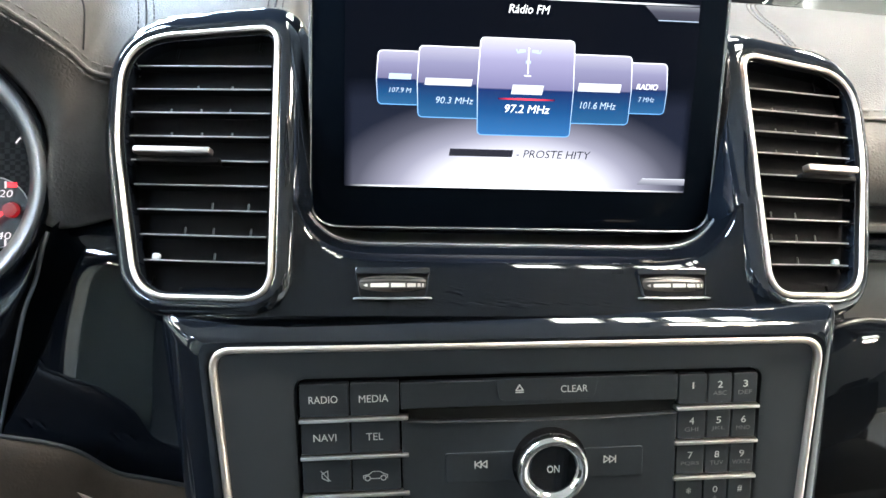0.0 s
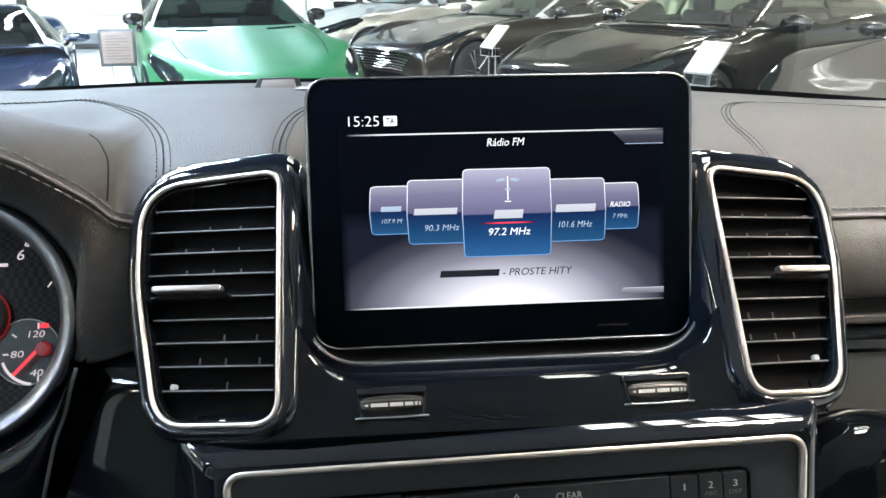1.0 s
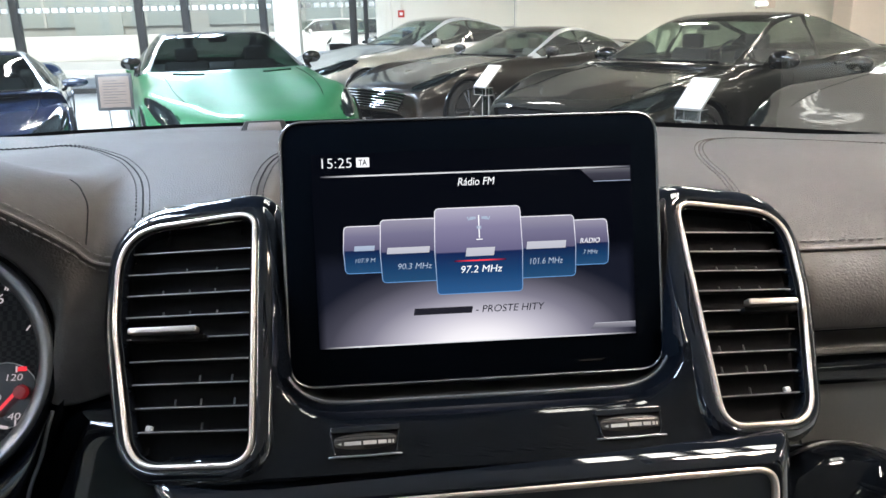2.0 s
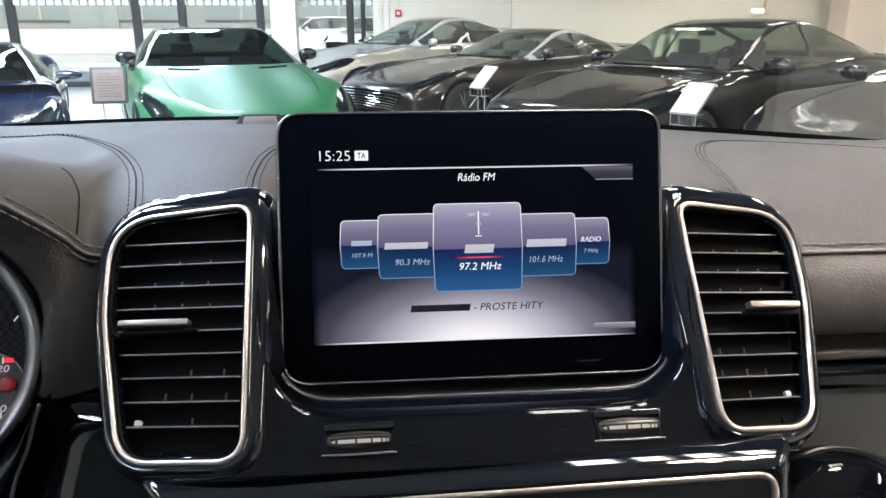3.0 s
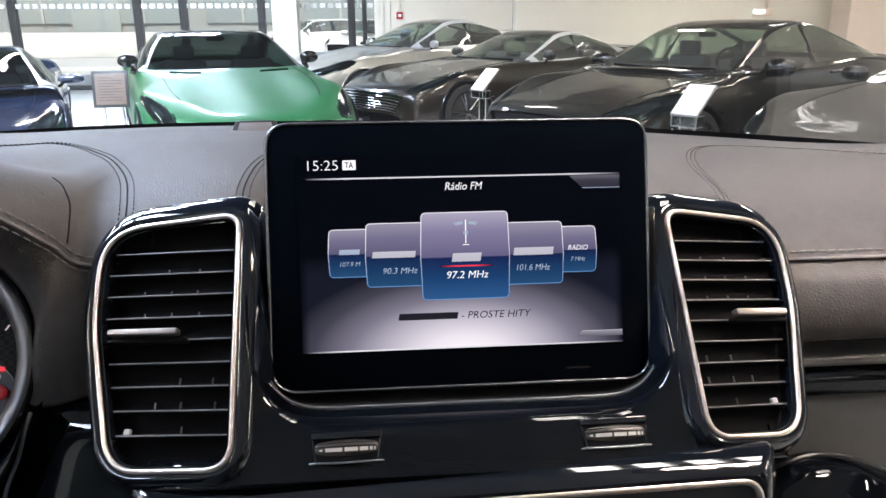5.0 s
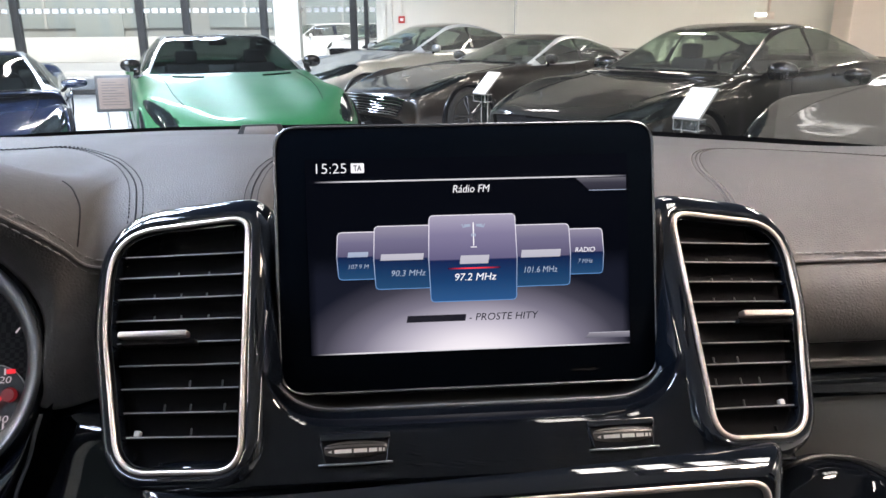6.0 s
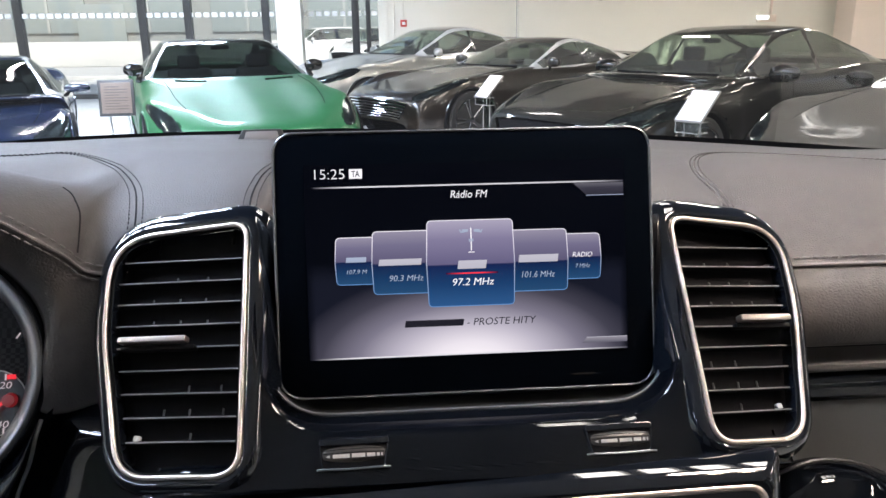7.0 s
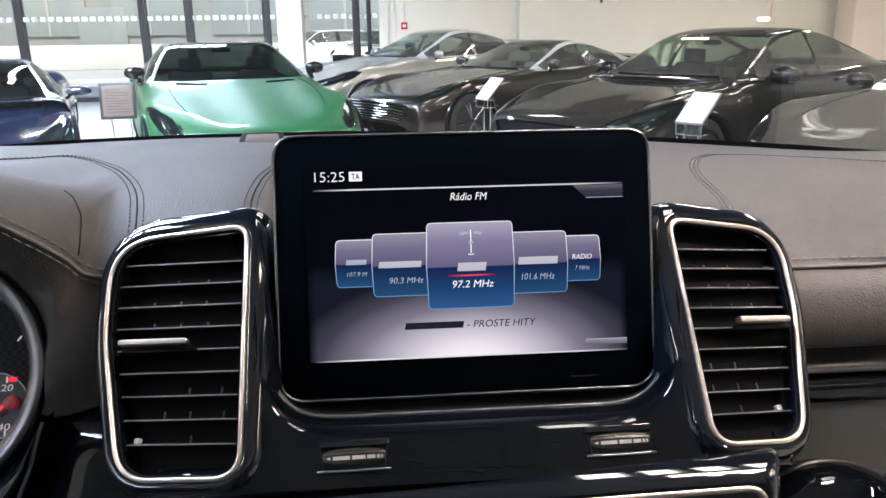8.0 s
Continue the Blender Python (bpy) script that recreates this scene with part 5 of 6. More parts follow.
def room():
    m = Matrix.Translation
    structure("ground", block((240, 240, 0.2), 0, m((0, 40, GROUND - 0.112))), CONCRETE)
    floor = structure("floor", block((HALL_X1 - HALL_X0, HALL_Y1 - HALL_Y0, 0.2), 0, m((0, (HALL_Y0 + HALL_Y1) / 2, GROUND - 0.1))), FLOOR_TILE)
    h, mid = HALL_H, HALL_H / 2 + GROUND
    # front wall: glazed as far as the alarm wall
    structure("wall_north", block((3.05, 0.25, h), 0.01, m((1.425, HALL_Y1, mid))), WALL_PAINT)
    structure("wall_north_pier", block((0.10, 0.28, h), 0.01, m((0.06, HALL_Y1 - 0.02, mid))), WALL_PAINT)
    structure("wall_north_east", block((HALL_X1 - 2.95, 0.25, h), 0.01, m(((HALL_X1 + 2.95) / 2, HALL_Y1 - 0.30, mid))), WALL_PAINT)
    structure("wall_beam", block((13.5, 0.25, 0.35), 0.01, m((-6.3, HALL_Y1, h - 0.175 + GROUND))), WALL_PAINT)
    structure("wall_base", block((13.2, 0.25, 0.10), 0.01, m((-6.4, HALL_Y1, 0.05 + GROUND))), MULLION)
    structure("column", block((0.52, 0.6, h), 0.015, m((-1.98, HALL_Y1 - 0.35, mid))), WALL_PAINT)
    structure("column_east", block((0.95, 0.7, h), 0.015, m((10.3, HALL_Y1 - 1.3, mid))), WALL_WARM)
    for x in (-11.0, -7.72, -5.15, -4.19, -2.54, -0.60, -0.32):
        structure("window_post", block((0.16 if x < -0.4 else 0.1, 0.16, h), 0.01, m((x, HALL_Y1, mid))), MULLION)
    pane = structure("window_1", block((13.0, 0.012, 4.1), 0, m((-6.4, HALL_Y1 + 0.02, 2.15 + GROUND))), GLASS)
    pane.visible_shadow = False
    # glazing film marks
    dots = bmesh.new()
    x = -12.4
    while x < 0.1:
        t = block((0.118, 0.004, 0.100), 0.025, m((x, HALL_Y1 - 0.012, 1.66)), 2)
        me = bpy.data.meshes.new("tmp")
        t.to_mesh(me)
        t.free()
        dots.from_mesh(me)
        bpy.data.meshes.remove(me)
        x += 0.172
    tagged(structure("window_film_dots", dots, WHITE_DOT), kind="stuff")
    # side and rear walls with glazed bands
    for x in (HALL_X0, HALL_X1):
        structure("wall_side", block((0.25, HALL_Y1 - HALL_Y0, 0.9), 0.01, m((x, 4, 0.45 + GROUND))), WALL_PAINT)
        structure("wall_side", block((0.25, HALL_Y1 - HALL_Y0, 1.0), 0.01, m((x, 4, h - 0.5 + GROUND))), WALL_PAINT)
        for y in (-9, -4, 1, 6, 11, 16.6):
            structure("wall_side", block((0.25, 0.8 if x < 0 else 3.6, 2.7), 0.01, m((x, y, 2.25 + GROUND))), WALL_PAINT)
    structure("wall_south", block((HALL_X1 - HALL_X0, 0.25, h), 0.01, m((0, HALL_Y0, mid))), WALL_PAINT)
    # ceiling with roof lights
    xs = [HALL_X0, -8.0, -6.9, -4.6, -2.3, 0.7, 1.9, 6.6, 7.7, HALL_X1]
    ys = [HALL_Y0, -4.4, -3.2, -0.1, 1.2, 2.8, 3.9, 5.2, 6.3, 11.4, 12.7, HALL_Y1]
    bm = bmesh.new()
    grid = [[bm.verts.new((x, y, h + GROUND)) for y in ys] for x in xs]
    for i in range(len(xs) - 1):
        for j in range(len(ys) - 1):
            if i % 2 == 1 and j % 2 == 1:
                continue
            bm.faces.new((grid[i][j], grid[i + 1][j], grid[i + 1][j + 1], grid[i][j + 1]))
    bmesh.ops.solidify(bm, geom=bm.faces[:], thickness=0.25)
    structure("ceiling", bm, CEILING_PAINT)
    # roof light daylight
    for i in range(1, len(xs) - 1, 2):
        for j in range(1, len(ys) - 1, 2):
            la = new("roof_light_sky", bpy.data.lights.new("roof_light_sky", "AREA"))
            la.data.shape, la.data.size, la.data.size_y = "RECTANGLE", xs[i + 1] - xs[i], ys[j + 1] - ys[j]
            la.data.energy, la.data.color = SKY_POWER * (2.0 if xs[i] < 0 else 0.5) * la.data.size * la.data.size_y / 2.2, ((0.64, 0.78, 1.0) if xs[i] < 0 else (1.0, 0.95, 0.89))
            la.location = ((xs[i] + xs[i + 1]) / 2, (ys[j] + ys[j + 1]) / 2, h + GROUND + 0.12)
            for k in range(1, 4):
                x = xs[i] + (xs[i + 1] - xs[i]) * k / 4
                structure("roof_light_bar", block((0.10, ys[j + 1] - ys[j], 0.12), 0.01, m((x, (ys[j] + ys[j + 1]) / 2, h + GROUND + 0.02))), MULLION)
    # ceiling strip lights
    for x in (-10.0, -5.2, 4.4, 9.4):
        for y in (-6.5, -1.0, 3.6, 7.2, 12.2):
            s = thing("ceiling_strip_light", "long white ceiling strip light", "ceiling light", "ceiling strip lights")
            part("housing", block((0.16, 1.7, 0.05), 0.01, m((x, y, h + GROUND - 0.35))), WHITE_DOT, s)
            part("diffuser", block((0.12, 1.62, 0.02), 0.006, m((x, y, h + GROUND - 0.38))), STRIP_LIGHT, s)
            for d in (-0.7, 0.7):
                part("hanger", tube([(x, y + d, h + GROUND - 0.33), (x, y + d, h + GROUND)], 0.004, 6), MULLION, s)


room()


def wall_things():
    m = Matrix.Translation
    y = HALL_Y1 - 0.125
    al = thing("fire_call_point", "small red fire call point on the wall", "alarm")
    part("case", block((0.14, 0.05, 0.15), 0.01, m((0.45, y - 0.025, 1.44))), RED_PAINT, al)
    part("window", block((0.07, 0.01, 0.06), 0.004, m((0.45, y - 0.053, 1.44))), WHITE_DOT, al)
    part("conduit", tube([(0.45, y - 0.012, 1.52), (0.45, y - 0.012, 4.2)], 0.012, 6), WALL_PAINT, al)
    pipe = thing("wall_conduit", "thin white cable conduit on the wall", "conduit")
    part("pipe", tube([(0.24, y - 0.014, GROUND), (0.24, y - 0.014, 4.3)], 0.018, 6), WALL_PAINT, pipe)
    ex = thing("wall_light_box", "small lit light box on the wall", "light box")
    part("case", block((0.42, 0.10, 0.16), 0.015, m((8.52, HALL_Y1 - 0.48, 1.47))), WALL_WARM, ex)
    part("lamp", block((0.26, 0.03, 0.07), 0.008, m((8.40, HALL_Y1 - 0.545, 1.49))), emitter("light_box_glow", (0.75, 0.95, 1.0), 2.2), ex)
    part("conduit", tube([(8.62, HALL_Y1 - 0.45, 1.56), (8.62, HALL_Y1 - 0.45, 4.3)], 0.03, 6), WALL_WARM, ex)
    hk = thing("wall_hook", "small dark wall hook", "hook")
    part("peg", block((0.05, 0.05, 0.10), 0.012, m((4.75, HALL_Y1 - 0.45, 1.92))), MULLION, hk)


wall_things()


# ---- outside ----
def outside():
    m = Matrix.Translation
    b = thing("office_building", "pale blue grey office building with window bands across the yard", "building")
    part("wall", block((46, 8, 11), 0.05, m((-14, 42, 5.4))), FACADE, b)
    glassy = shader("facade_window", (0.15, 0.175, 0.18), 0.3)
    sash = shader("pale_sash", (0.24, 0.25, 0.25), 0.5)
    for k in range(9):
        for z in (2.2, 5.4, 8.6):
            w = part("window", block((3.4, 0.2, 1.9), 0.03, m((-34 + k * 4.6, 37.95, z))), glassy, b)
            part("frame", block((0.12, 0.26, 1.9), 0.01, m((-34 + k * 4.6, 37.9, z))), sash, w)
    part("door", block((2.2, 0.2, 2.6), 0.03, m((-13.2, 37.9, 1.25))), glassy, b)
    kerb = structure("kerb", block((60, 0.3, 0.14), 0.03, m((-8, 24, GROUND + 0.05))), CONCRETE)
    rail = thing("yard_wall", "low white wall across the yard", "wall")
    part("wall", block((30, 0.3, 1.0), 0.03, m((-14, 33, 0.42))), CONCRETE, rail)


outside()

# ---- cars on show ----
def ellipsoid(size, m, cut=0.0):
    """A rounded shell; cut > 0 flattens its rear face (local -x)."""
    bm = bmesh.new()
    bmesh.ops.create_uvsphere(bm, u_segments=20, v_segments=12, radius=0.5)
    for v in bm.verts:
        v.co = Vector((max(v.co.x, -0.5 + cut) * size[0], v.co.y * size[1], math.copysign(abs(2 * v.co.z) ** 0.85 / 2, v.co.z) * size[2]))
    bmesh.ops.transform(bm, matrix=m, verts=bm.verts)
    return bm


def show_car(name, label, paint, nose, heading, L, W, nose_z, base, top, peak, tail, pillar=None, roof=None, lamp=(2.75, 3.95, 0.95, 0.62, -0.45),
             grille=(0.25, 1.75, 4.3), bars=0, crest=0.20, bulge=0.0, seats=None, tall_mirror=False, mirror=(0.11, 0.24, 0.13), mirror_at=(2.15, 0.95, 1.02),
             wheel_r=0.345, group="cars on show", fine=11, doors=(7.3, 8.9), estate=False, glass=None, vents=False, rail=0.0):
    """A parked car; d runs back from the nose, y to its left. base and top: the windscreen's lower and upper corners as d, half width, height;
    peak: the roof's highest place; tail: where the roof line meets the boot."""
    ob = thing(name, label, "car", group)
    m = Matrix.Translation((nose[0], nose[1], GROUND)) @ Matrix.Rotation(radians(heading), 4, "Z")
    w2, zb = W / 2, 0.17
    cd, wb, belt = base
    rf, wt, zt = top
    pd, H = peak
    re, rw, rz = tail

    def at(d, y, z):
        return Vector((-d, y, z))

    # body: distance from nose, half width, crest of the wings, middle of the bonnet
    st = [(0.0, 0.64, 0.33, 0.35), (0.025, 0.76, nose_z - 0.19, nose_z - 0.16), (0.10, 0.86, nose_z - 0.045, nose_z - 0.015), (0.10 * L, 0.95, nose_z + 0.5 * crest, nose_z + 0.07),
          (0.19 * L, 1.0, nose_z + crest, nose_z + 0.14), (0.29 * L, 0.985, nose_z + crest + 0.02, (nose_z + 0.15) * 0.45 + (belt - 0.01) * 0.55), (cd - 0.20, 0.965, belt - 0.012, belt - 0.005),
          (0.55 * L, 0.97, belt, belt), (0.70 * L, 0.99, belt + 0.02, belt + 0.02), (0.80 * L, 1.0, belt + 0.04, belt + 0.03), (re, 0.95, rz - 0.02, rz), (L - 0.08, 0.86, rz - 0.07, rz - 0.03),
          (L, 0.74, 0.48, 0.50)]
    ctrl = []
    for d, k, zs, zt_mid in st:
        w, row = w2 * k, []
        lift_in = bulge if 0.08 * L < d < cd - 0.3 else 0.0
        half = [(0.80, zb), (0.955, zb + 0.07), (1.0, zb + 0.42 * (zs - zb)), (0.985, zb + 0.78 * (zs - zb)), (0.90, zs), (0.66, zs + 0.8 * (zt_mid - zs) + 0.010 + lift_in), (0.34, zt_mid + 0.012), (0.0, zt_mid + 0.016)]
        bow = 0.17 * (1 - min(1.0, d / (0.2 * L))) + (0.20 if abs(d - cd + 0.20) < 0.01 else 0.0)
        row = [at(d + bow * f * f, w * f, z) for f, z in half]
        ctrl.append(row + [Vector((p.x, -p.y, p.z)) for p in row[-2::-1]])
    pu = pv = fine
    g = sheet(ctrl, pu, pv)

    def uv(i, j):
        f = (j + 0.5) / pv
        return (i + 0.5) / pu, (f if f < 7 else 14 - f), f >= 7

    def spot(u, v):
        """The body's point at station u, profile place v (0 to 14)."""
        i, j = min(len(g) - 2, int(u * pu)), min(len(g[0]) - 2, int(v * pv))
        a, b = u * pu - i, v * pv - j
        return g[i][j].lerp(g[i + 1][j], a).lerp(g[i][j + 1].lerp(g[i + 1][j + 1], a), b)

    axles = (0.195 * L, 0.80 * L)

    def well(i, j):
        u, v, _ = uv(i, j)
        return 6.05 < u < 9.9 and v > 4.85

    def arch(i, j):
        u, v, _ = uv(i, j)
        p = g[i][j]
        return v < 4.2 and any(math.hypot(-p.x - a, p.z - wheel_r) < wheel_r + 0.045 for a in axles)

    def lamp_on(i, j, grow=1.0, shift=0.0):
        u, v, _ = uv(i, j)
        uc, vc, a, b, skew = lamp
        return ((u - uc - shift) / (a * grow)) ** 2 + ((v - vc - skew * (u - uc)) / (b * grow * (1.0 - 0.35 * (u - uc) / a))) ** 2 < 1

    def mouth(i, j):
        u, v, _ = uv(i, j)
        return grille[0] < u < grille[1] - 0.05 * (7 - v) and v > grille[2] + 0.15 * abs(u - 1.0)

    part("body", skin(g, lambda i, j: not (well(i, j) or arch(i, j) or lamp_on(i, j) or mouth(i, j)), m), paint, ob, sharp=50)
    part("interior", skin(g, well, m, -0.06), INTERIOR, ob)
    gr = part("grille", skin(g, mouth, m, -0.03), VENT_BLACK, ob)
    for k in range(bars):
        u = grille[0] + 0.08 + (grille[1] - grille[0] - 0.16) * k / (bars - 1)
        part("grille_bar", tube([m @ spot(u, v) for v in np.linspace(grille[2] + 0.12, 14 - grille[2] - 0.12, 19)], 0.0075, 6), BRIGHT_CHROME, gr)
    for r in (False, True):
        own = lambda i, j, k, s=0.0, r=r: uv(i, j)[2] == r and lamp_on(i, j, k, s)
        lo = part("headlamp", skin(g, lambda i, j: own(i, j, 1.06), m, -0.012), LAMP_DARK, ob, "dark clear headlamp")
        part("lens", skin(g, lambda i, j: own(i, j, 0.40, -0.12), m, -0.004), LAMP_LENS, lo)
        part("light_strip", skin(g, lambda i, j: own(i, j, 0.98) and not own(i, j, 0.86, 0.06), m, -0.008), LAMP_LENS, lo)
        part("cover", skin(g, lambda i, j: own(i, j, 1.02), m, 0.001), DARK_GLASS, lo).visible_shadow = False
    # bonnet edge along its sides, and two slits near the windscreen
    for sgn in (1, -1):
        rim = [m @ (spot(u, v if sgn > 0 else 14 - v) + Vector((0, 0, 0.001))) for u, v in zip(np.linspace(3.2, 5.9, 22), np.linspace(5.05, 4.75, 22))]
        part("bonnet_gap", tube(rim, 0.0035, 5), VENT_BLACK, ob)
        if vents:
            slit = [m @ (spot(5.62, v if sgn > 0 else 14 - v) + Vector((0, 0, 0.002))) for v in np.linspace(5.15, 6.1, 9)]
            part("bonnet_slit", tube(slit, 0.012, 6), VENT_BLACK, ob)
    # greenhouse rows: d, half width at the roof edge, height of the middle, forward bow of the middle
    ws = 0.90 * w2
    hh = (zt - belt) / 0.94
    mid_r = 0.5 * (pd + re)
    gs = [(cd - 0.02, wb, 0.004, 0.20), (0.5 * (cd + rf), 0.5 * (wb + wt) + 0.005, 0.53 * hh, 0.14), (rf, wt, hh, 0.07), (pd, wt - 0.005, H - belt, 0.0)]
    gs += [(pd + 0.62 * (re - pd), wt - 0.01, 0.985 * (H - belt), 0.0), (re - 0.22, 0.5 * (wt + rw), 0.80 * (H - belt), -0.03), (re, rw, rz - belt + 0.01, -0.06)] if estate else \
          [(0.5 * (pd + mid_r), wt - 0.01, 0.93 * (H - belt), -0.01), (mid_r, 0.55 * wt + 0.45 * rw, 0.36 * (rz - belt) + 0.64 * (H - belt) - 0.006, -0.03), (re, rw, rz - belt + 0.01, -0.06)]
    gc = []
    for d, we, h, bow in gs:
        half = [(ws, 0.0), (ws - 0.36 * (ws - we), 0.42), (ws - 0.70 * (ws - we), 0.74), (we, 0.94), (we * 0.55, 0.985), (0.0, 1.0)]
        row = [at(d - bow * (1 - (f / we) ** 2 if f < we else 0.0), f, belt - 0.012 + h * z) for f, z in half]
        gc.append(row + [Vector((p.x, -p.y, p.z)) for p in row[-2::-1]])
    gg = sheet(gc, pu, pv)

    def gv(i, j):
        f = (j + 0.5) / pv
        return (i + 0.5) / pu, (f if f < 5 else 10 - f), f >= 5

    def screen(i, j):
        u, v, _ = gv(i, j)
        return 0.05 < u < 1.93 and v > 3.0

    def back(i, j):
        u, v, _ = gv(i, j)
        return u > 4.15 and v > 3.15

    def side(i, j):
        u, v, _ = gv(i, j)
        return 0.42 < u < 5.35 and 0.15 < v < 2.62 - rail and abs(u - 3.0 - 0.03 * v) > 0.075

    def post(i, j):
        u, v, _ = gv(i, j)
        return 0.15 < v < 2.62 - rail and abs(u - 3.0 - 0.03 * v) <= 0.075

    def panel(i, j):
        u, v, _ = gv(i, j)
        return u > 1.93 and v > 3.05 and not back(i, j)

    part("pillars", skin(gg, lambda i, j: not (screen(i, j) or back(i, j) or side(i, j) or panel(i, j) or post(i, j)), m), pillar or paint, ob, sharp=50)
    part("door_post", skin(gg, post, m), ROOF_BLACK, ob)
    part("roof", skin(gg, panel, m), roof or paint, ob, sharp=50)
    for nm, fn in (("windscreen", screen), ("rear_window", back), ("side_window", lambda i, j: side(i, j) and not gv(i, j)[2]), ("side_window", lambda i, j: side(i, j) and gv(i, j)[2])):
        part(nm, skin(gg, fn, m, 0.001), glass or (CAR_GLASS if nm == "side_window" else SCREEN_TINT), ob).visible_shadow = False
    # inside
    dash_d = cd + 0.30
    part("fascia", block((0.34, 1.7 * ws, 0.12), 0.04, m @ Matrix.Translation((-dash_d, 0, belt - 0.06)), 2), INTERIOR, ob)
    for y in (-0.36, 0.36):
        sd = 0.53 * L
        seat = part("seat", block((0.14, 0.46, 0.66), 0.06, m @ Matrix.Translation((-sd, y, belt - 0.24)) @ Matrix.Rotation(radians(-14), 4, "Y"), 3), seats or INTERIOR, ob)
        part("headrest", block((0.09, 0.23, 0.15), 0.04, m @ Matrix.Translation((-sd - 0.05, y, belt + 0.15)), 3), seats or INTERIOR, seat)
    wheel_c = m @ Matrix.Translation((-(cd + 0.58), 0.37, belt + 0.01)) @ Matrix.Rotation(radians(-68), 4, "Y")
    part("steering_wheel", tube([wheel_c @ Vector((0.175 * math.cos(a * math.pi / 12), 0.175 * math.sin(a * math.pi / 12), 0)) for a in range(24)], 0.014, 6, True), INTERIOR, ob)
    part("rear_mirror", block((0.03, 0.20, 0.05), 0.02, m @ Matrix.Translation((-(rf - 0.08), 0.0, zt - 0.06)), 2), VENT_BLACK, ob)
    # door mirrors, each on an arm from the door
    md, mw, mz = mirror_at
    for s in (-1, 1):
        mm = m @ Matrix.Translation((-md, s * mw, mz)) @ Matrix.Rotation(radians(-6 * s), 4, "Z")
        mir = part("door_mirror", ellipsoid(mirror, mm, 0.25), MIRROR_BLACK if tall_mirror else paint, ob)
        foot = m @ at(md - 0.02, s * (ws + 0.02), belt - 0.02)
        hub = mm @ Vector((-0.02, -s * mirror[1] * 0.30, -mirror[2] * 0.25))
        part("mirror_arm", tube([foot, foot.lerp(hub, 0.5) + Vector((0, 0, -0.012)), hub], 0.030 if tall_mirror else 0.018, 8), MIRROR_BLACK, mir)
        part("mirror_glass", block((0.004, mirror[1] * 0.74, mirror[2] * 0.62), 0.001, mm @ Matrix.Translation((-mirror[0] * 0.26, 0, 0)), 1), LAMP_LENS, mir)
    # wipers along the foot of the windscreen
    for y0, y1 in ((0.05, 0.58), (-0.52, 0.0)):
        part("wiper", tube([m @ at(cd - 0.16 + 0.3 * y * y, y, belt + 0.014) for y in np.linspace(y0, y1, 7)], 0.009, 6), VENT_BLACK, ob)
    # door gaps, sill line and handles
    for sgn in (1, -1):
        seam = lambda u, v: m @ spot(u, v if sgn > 0 else 14 - v)
        for u in doors:
            part("door_gap", tube([seam(u - 0.06 * (4.6 - v) * (u == doors[0]), v) for v in np.linspace(0.9, 4.75, 14)], 0.0035, 5), VENT_BLACK, ob)
        p = seam(doors[1] - 0.35, 3.5)
        side_dir = m.to_3x3() @ Vector((0, sgn, 0))
        part("door_handle", block((0.20, 0.03, 0.028), 0.010, Matrix.Translation(p + side_dir * 0.012) @ m.to_3x3().to_4x4(), 2), paint, ob)
    # wheels in their arches
    flank = np.array([g[i][j] for i in range(len(g)) for j in range(int(4.5 * pv))])
    for d in axles:
        for s in (-1, 1):
            hub = m @ Matrix.Translation((-d, s * (w2 - 0.155), wheel_r)) @ Matrix.Rotation(radians(-90 * s), 4, "X")
            part("wheel_arch", turned([(wheel_r + 0.052, 0.145), (wheel_r + 0.060, 0.10), (wheel_r + 0.060, -0.10), (0.1, -0.11)], hub, 36, cap=False), VENT_BLACK, ob)
            lips = []
            for a in np.linspace(8, 172, 30):
                q = np.array((-d + (wheel_r + 0.047) * math.cos(radians(a)), wheel_r + (wheel_r + 0.047) * math.sin(radians(a))))
                y = flank[np.argmin(((flank[:, (0, 2)] - q) ** 2).sum(1)), 1]
                lips.append(m @ Vector((q[0], s * (y - 0.004), q[1])))
            part("arch_lip", tube(lips, 0.016, 8), paint, ob)
            tyre = part("tyre", turned([(wheel_r - 0.09, 0.02), (wheel_r - 0.01, 0.025), (wheel_r, 0.04), (wheel_r, 0.115), (wheel_r - 0.02, 0.137), (wheel_r - 0.075, 0.14), (wheel_r - 0.08, 0.12)], hub, 36), TYRE, ob)
            part("rim_barrel", turned([(wheel_r - 0.078, 0.140), (wheel_r - 0.092, 0.141), (wheel_r - 0.10, 0.09)], hub, 36, cap=False), RIM, tyre)
            for k in range(5):
                for tw in (-7, 7):
                    sp = hub @ Matrix.Rotation(2 * math.pi * k / 5 + radians(tw), 4, "Z")
                    part("spoke", block((wheel_r - 0.10, 0.026, 0.02), 0.006, sp @ Matrix.Translation(((wheel_r - 0.10) / 2 + 0.03, 0, 0.128)), 1), RIM, tyre)
            part("hub_cap", turned([(0.045, 0.12), (0.042, 0.136), (0.01, 0.140)], hub, 20), RIM, tyre)
    return ob


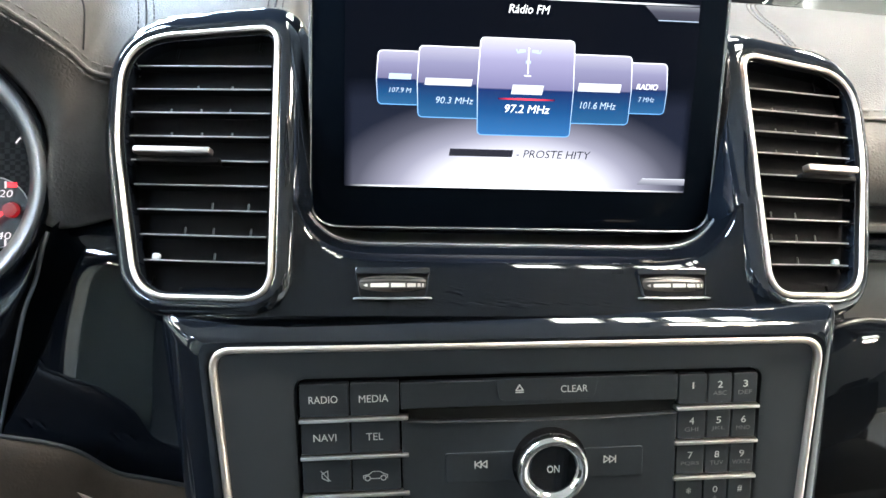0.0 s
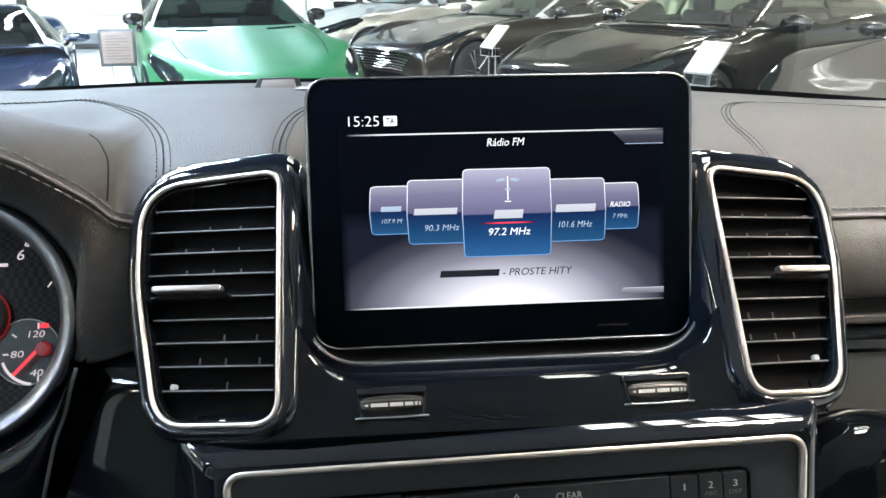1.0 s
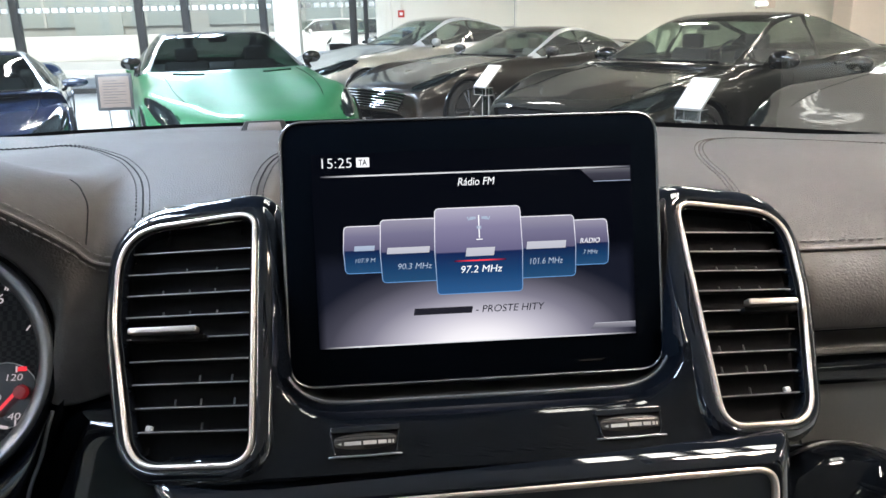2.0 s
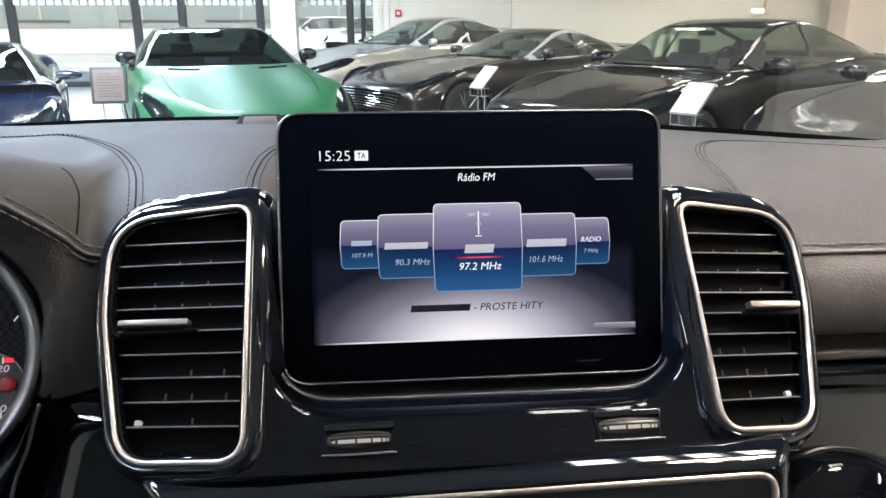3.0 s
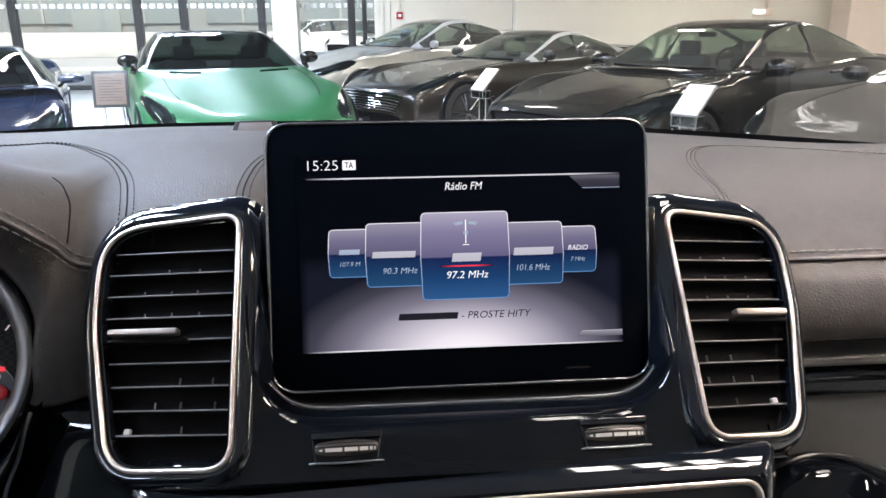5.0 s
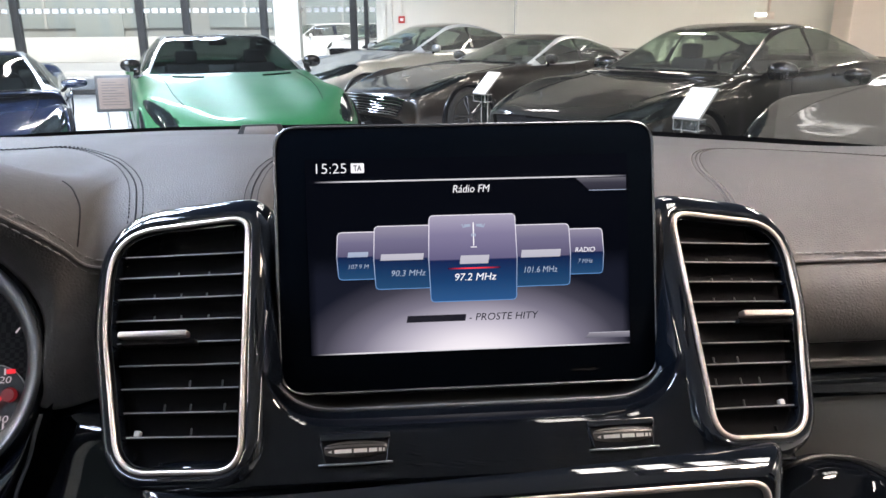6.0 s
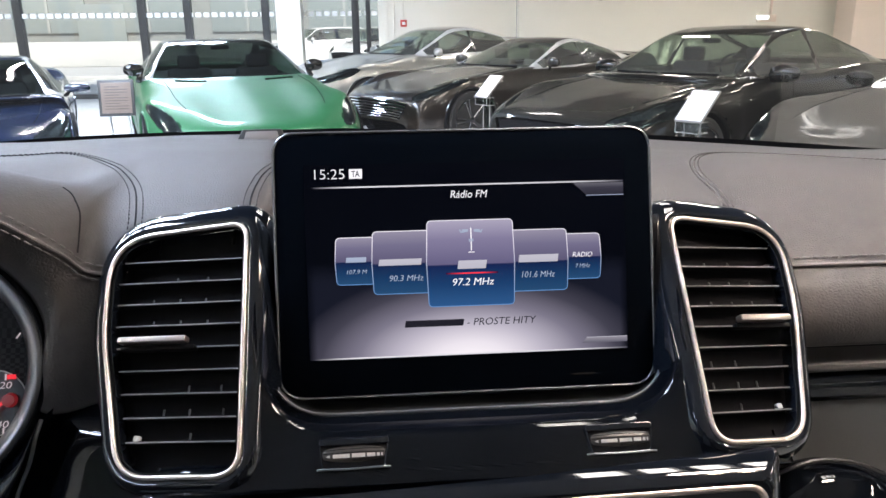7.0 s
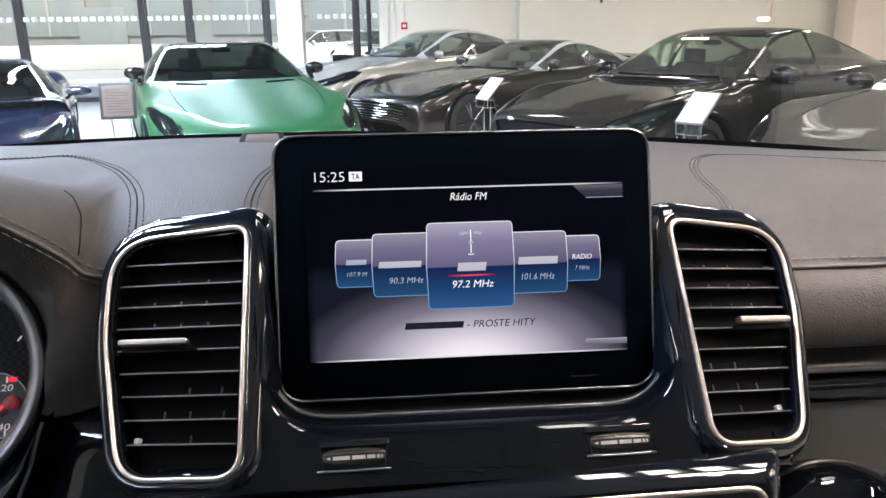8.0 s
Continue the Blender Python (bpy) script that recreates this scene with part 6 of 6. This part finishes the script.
GREEN = car_paint("satin_green_paint", (0.009, 0.080, 0.027), 0.42, 0.1, 0.30, 0.25)
MIRROR_BLACK = shader("black_mirror_shell", (0.003, 0.003, 0.003), 0.12, spec=0.5)
BROWN = car_paint("black_brown_paint", (0.009, 0.006, 0.0042), 0.35, 0.0, 0.9, 0.3)
SILVER = car_paint("silver_paint", (0.55, 0.55, 0.55), 0.25, 0.8)
RAIL_SILVER = car_paint("satin_silver_rail", (0.40, 0.41, 0.42), 0.42, 0.3, 0.3)
STEEL = car_paint("steel_grey_paint", (0.36, 0.36, 0.345), 0.30, 0.7, 0.8)
BLACK = car_paint("black_paint", (0.006, 0.0060, 0.0052), 0.5, 0.0, 0.7, 0.1)
NAVY = car_paint("midnight_blue_paint", (0.006, 0.012, 0.032), 0.18, 0.3)
GUN = car_paint("gunmetal_paint", (0.021, 0.0205, 0.018), 0.5, 0.0, 0.16, 0.1)
ROOF_BLACK = car_paint("black_roof_paint", (0.006, 0.006, 0.006), 0.2, 0.0, 1.0)

# silver on the green car's pillars stands in for their white reflection
show_car("green_sports_car", "satin green long-bonnet sports car with dark windscreen", GREEN, (-0.966, 5.919), -70.7, 4.55, 1.94, 0.64, (2.05, 0.775, 0.95), (2.68, 0.545, 1.300), (3.05, 1.350), (4.25, 0.60, 0.98),
         pillar=SILVER, roof=ROOF_BLACK, bulge=0.034, vents=True, lamp=(2.95, 3.95, 0.95, 0.42, -0.25), mirror=(0.11, 0.20, 0.13), mirror_at=(2.17, 0.93, 1.045), tall_mirror=True, glass=DARK_GLASS)
show_car("brown_coupe", "black-brown coupe with silver roof rails and barred grille", BROWN, (-0.268, 9.006), -146.5, 4.75, 1.92, 0.64, (2.045, 0.73, 0.915), (2.75, 0.55, 1.215), (3.0, 1.290), (4.30, 0.45, 1.02),
         pillar=RAIL_SILVER, rail=0.2, bars=7, lamp=(3.0, 4.0, 1.0, 0.45, -0.2), seats=TAN, mirror_at=(2.3, 0.94, 0.98))
show_car("grey_coupe", "steel grey coupe with silver roof rails", STEEL, (-1.544, 11.643), -148, 4.75, 1.95, 0.70, (1.91, 0.723, 1.0), (2.72, 0.54, 1.38), (3.07, 1.455), (4.33, 0.475, 1.19),
         pillar=RAIL_SILVER, rail=0.12, roof=ROOF_BLACK, mirror_at=(2.22, 0.97, 1.05))
show_car("black_saloon", "glossy black fastback saloon with black door mirrors", BLACK, (1.182, 5.74), -146.2, 5.0, 1.92, 0.72, (1.756, 0.69, 0.985), (2.52, 0.586, 1.335), (2.95, 1.425), (4.74, 0.66, 1.02),
         pillar=ROOF_BLACK, wheel_r=0.36, mirror=(0.14, 0.30, 0.16), mirror_at=(2.07, 0.98, 1.01), tall_mirror=True, crest=0.185, doors=(6.75, 8.0))
show_car("blue_sports_car", "midnight blue low sports car with silver pillars", NAVY, (-3.69, 6.25), -69, 4.5, 1.95, 0.50, (1.35, 0.73, 0.80), (2.25, 0.53, 1.14), (2.55, 1.19), (4.0, 0.6, 0.95),
         pillar=SILVER, mirror=(0.10, 0.26, 0.10), mirror_at=(1.50, 1.02, 0.85), crest=0.18, doors=(6.8, 8.6), wheel_r=0.30, glass=DARK_GLASS)
show_car("gunmetal_coupe", "gunmetal grey low coupe beside the saloon", GUN, (2.819, 4.326), -150.9, 4.6, 1.90, 0.63, (1.92, 0.78, 0.89), (2.62, 0.54, 1.19), (3.0, 1.26), (4.3, 0.5, 0.96),
         pillar=ROOF_BLACK, roof=ROOF_BLACK, mirror=(0.12, 0.24, 0.13), mirror_at=(2.08, 0.93, 0.955), crest=0.21, tall_mirror=True)

WHITE = car_paint("white_paint", (0.62, 0.62, 0.62), 0.3, 0.0)
for nose, turn in (((-1.2, 24.0), -120), ((-4.6, 29.0), -150)):
    show_car("white_parked_car", "white estate car parked in the yard outside", WHITE, nose, turn, 4.6, 1.85, 0.76, (1.45, 0.72, 1.0), (2.15, 0.58, 1.42), (2.8, 1.50), (4.45, 0.6, 1.02),
             mirror_at=(1.75, 0.98, 1.05), group="cars in the yard", fine=6, estate=True)


# ---- price stands ----
def info_stand(name, label, c, size, face, tilt, dark):
    """A card in a slanted holder on a slim stand; c is the middle of the card."""
    ob = thing(name, label, "sign stand", "price stands")
    m = Matrix.Translation(c) @ Matrix.Rotation(radians(face), 4, "Z") @ Matrix.Rotation(radians(90 - tilt), 4, "X")
    w, h = size
    rim = 0.019 if dark else 0.010
    part("holder", plate(box_loop(-w / 2 - rim, w / 2 + rim, -h / 2 - rim, h / 2 + rim, 0.006, 3), -0.014, -0.002, 0.003, m), MULLION if dark else GREY_TRIM, ob)
    card = part("card", plate(box_loop(-w / 2, w / 2, -h / 2, h / 2, 0.002, 2), -0.004, 0.0, 0.001, m), CARD_FACE if dark else PAPER, ob)
    for k in range(9):
        v = h * 0.36 - k * h * 0.09
        part("text_bar", quad(-w * 0.38, w * (0.38 if k % 3 else 0.1), v - h * 0.012, v + h * 0.012, 0.0012, m), INK if dark else FAINT, card)
    foot = Vector((c[0], c[1] + 0.06, GROUND))
    if dark:
        for s in (-0.06, 0.06):
            part("leg", tube([m @ Vector((s, -h * 0.45, -0.012)), foot + Vector((s, 0.02, 0.02))], 0.014, 8), SILVER, ob)
    else:
        part("leg", block((0.11, 0.02, c[2] - GROUND - 0.06), 0.005, Matrix.Translation((c[0], c[1] + 0.05, (c[2] - GROUND) / 2 + GROUND - 0.02)) @ Matrix.Rotation(radians(face), 4, "Z")), CLEAR_LEG, ob)
        stem = Matrix.Translation((c[0], c[1] + 0.05, GROUND)) @ Matrix.Rotation(radians(face), 4, "Z")
        for e in (-0.053, 0.053):
            part("polished_edge", tube([stem @ Vector((e, -0.012, 0.012)), stem @ Vector((e, -0.012, c[2] - GROUND - 0.05))], 0.005, 6), PALE_EDGE, ob)
        # a clear pocket below the card carries it on the stem
        lo = m @ Vector((0, -h / 2 - 0.004, -0.010))
        pm = Matrix.Translation(lo) @ Matrix.Rotation(radians(face), 4, "Z")
        pocket = part("pocket", block((w, 0.09, 0.075), 0.004, pm @ Matrix.Translation((0, 0.046, -0.040))), CLEAR_LEG, ob, "clear acrylic pocket")
        for a, b in (((-1, 0, 0), (1, 0, 0)), ((-1, 0, -1), (1, 0, -1)), ((-1, 0, 0), (-1, 0, -1)), ((1, 0, 0), (1, 0, -1)), ((1, 0, 0), (1, 1, 0)), ((1, 0, -1), (1, 1, -1))):
            pa, pb = (pm @ Vector((q[0] * w / 2, 0.001 + q[1] * 0.09, -0.003 + q[2] * 0.074)) for q in (a, b))
            part("polished_edge", tube([pa, pb], 0.003, 6), PALE_EDGE, pocket)
    part("base", turned([(0.17, 0.0), (0.17, 0.008), (0.155, 0.014), (0.02, 0.016)], Matrix.Translation(foot), 32), SILVER if dark else GREY_TRIM, ob)


PALE_EDGE = shader("polished_acrylic_edge", (0.20, 0.20, 0.195), 0.15, vary=0.1)
CLEAR_LEG = clear_glass("acrylic", (0.70, 0.72, 0.72))
info_stand("framed_info_stand", "framed brown information card on a silver stand", (-1.865, 5.0, 0.906), (0.194, 0.208), 8, 12, True)
info_stand("price_stand", "white price card on a clear acrylic stand", (2.02, 4.5, 0.835), (0.185, 0.262), -54, 48, False)
info_stand("price_stand", "white price card on a clear acrylic stand", (1.015, 7.3, 0.775), (0.19, 0.275), -60, 45, False)
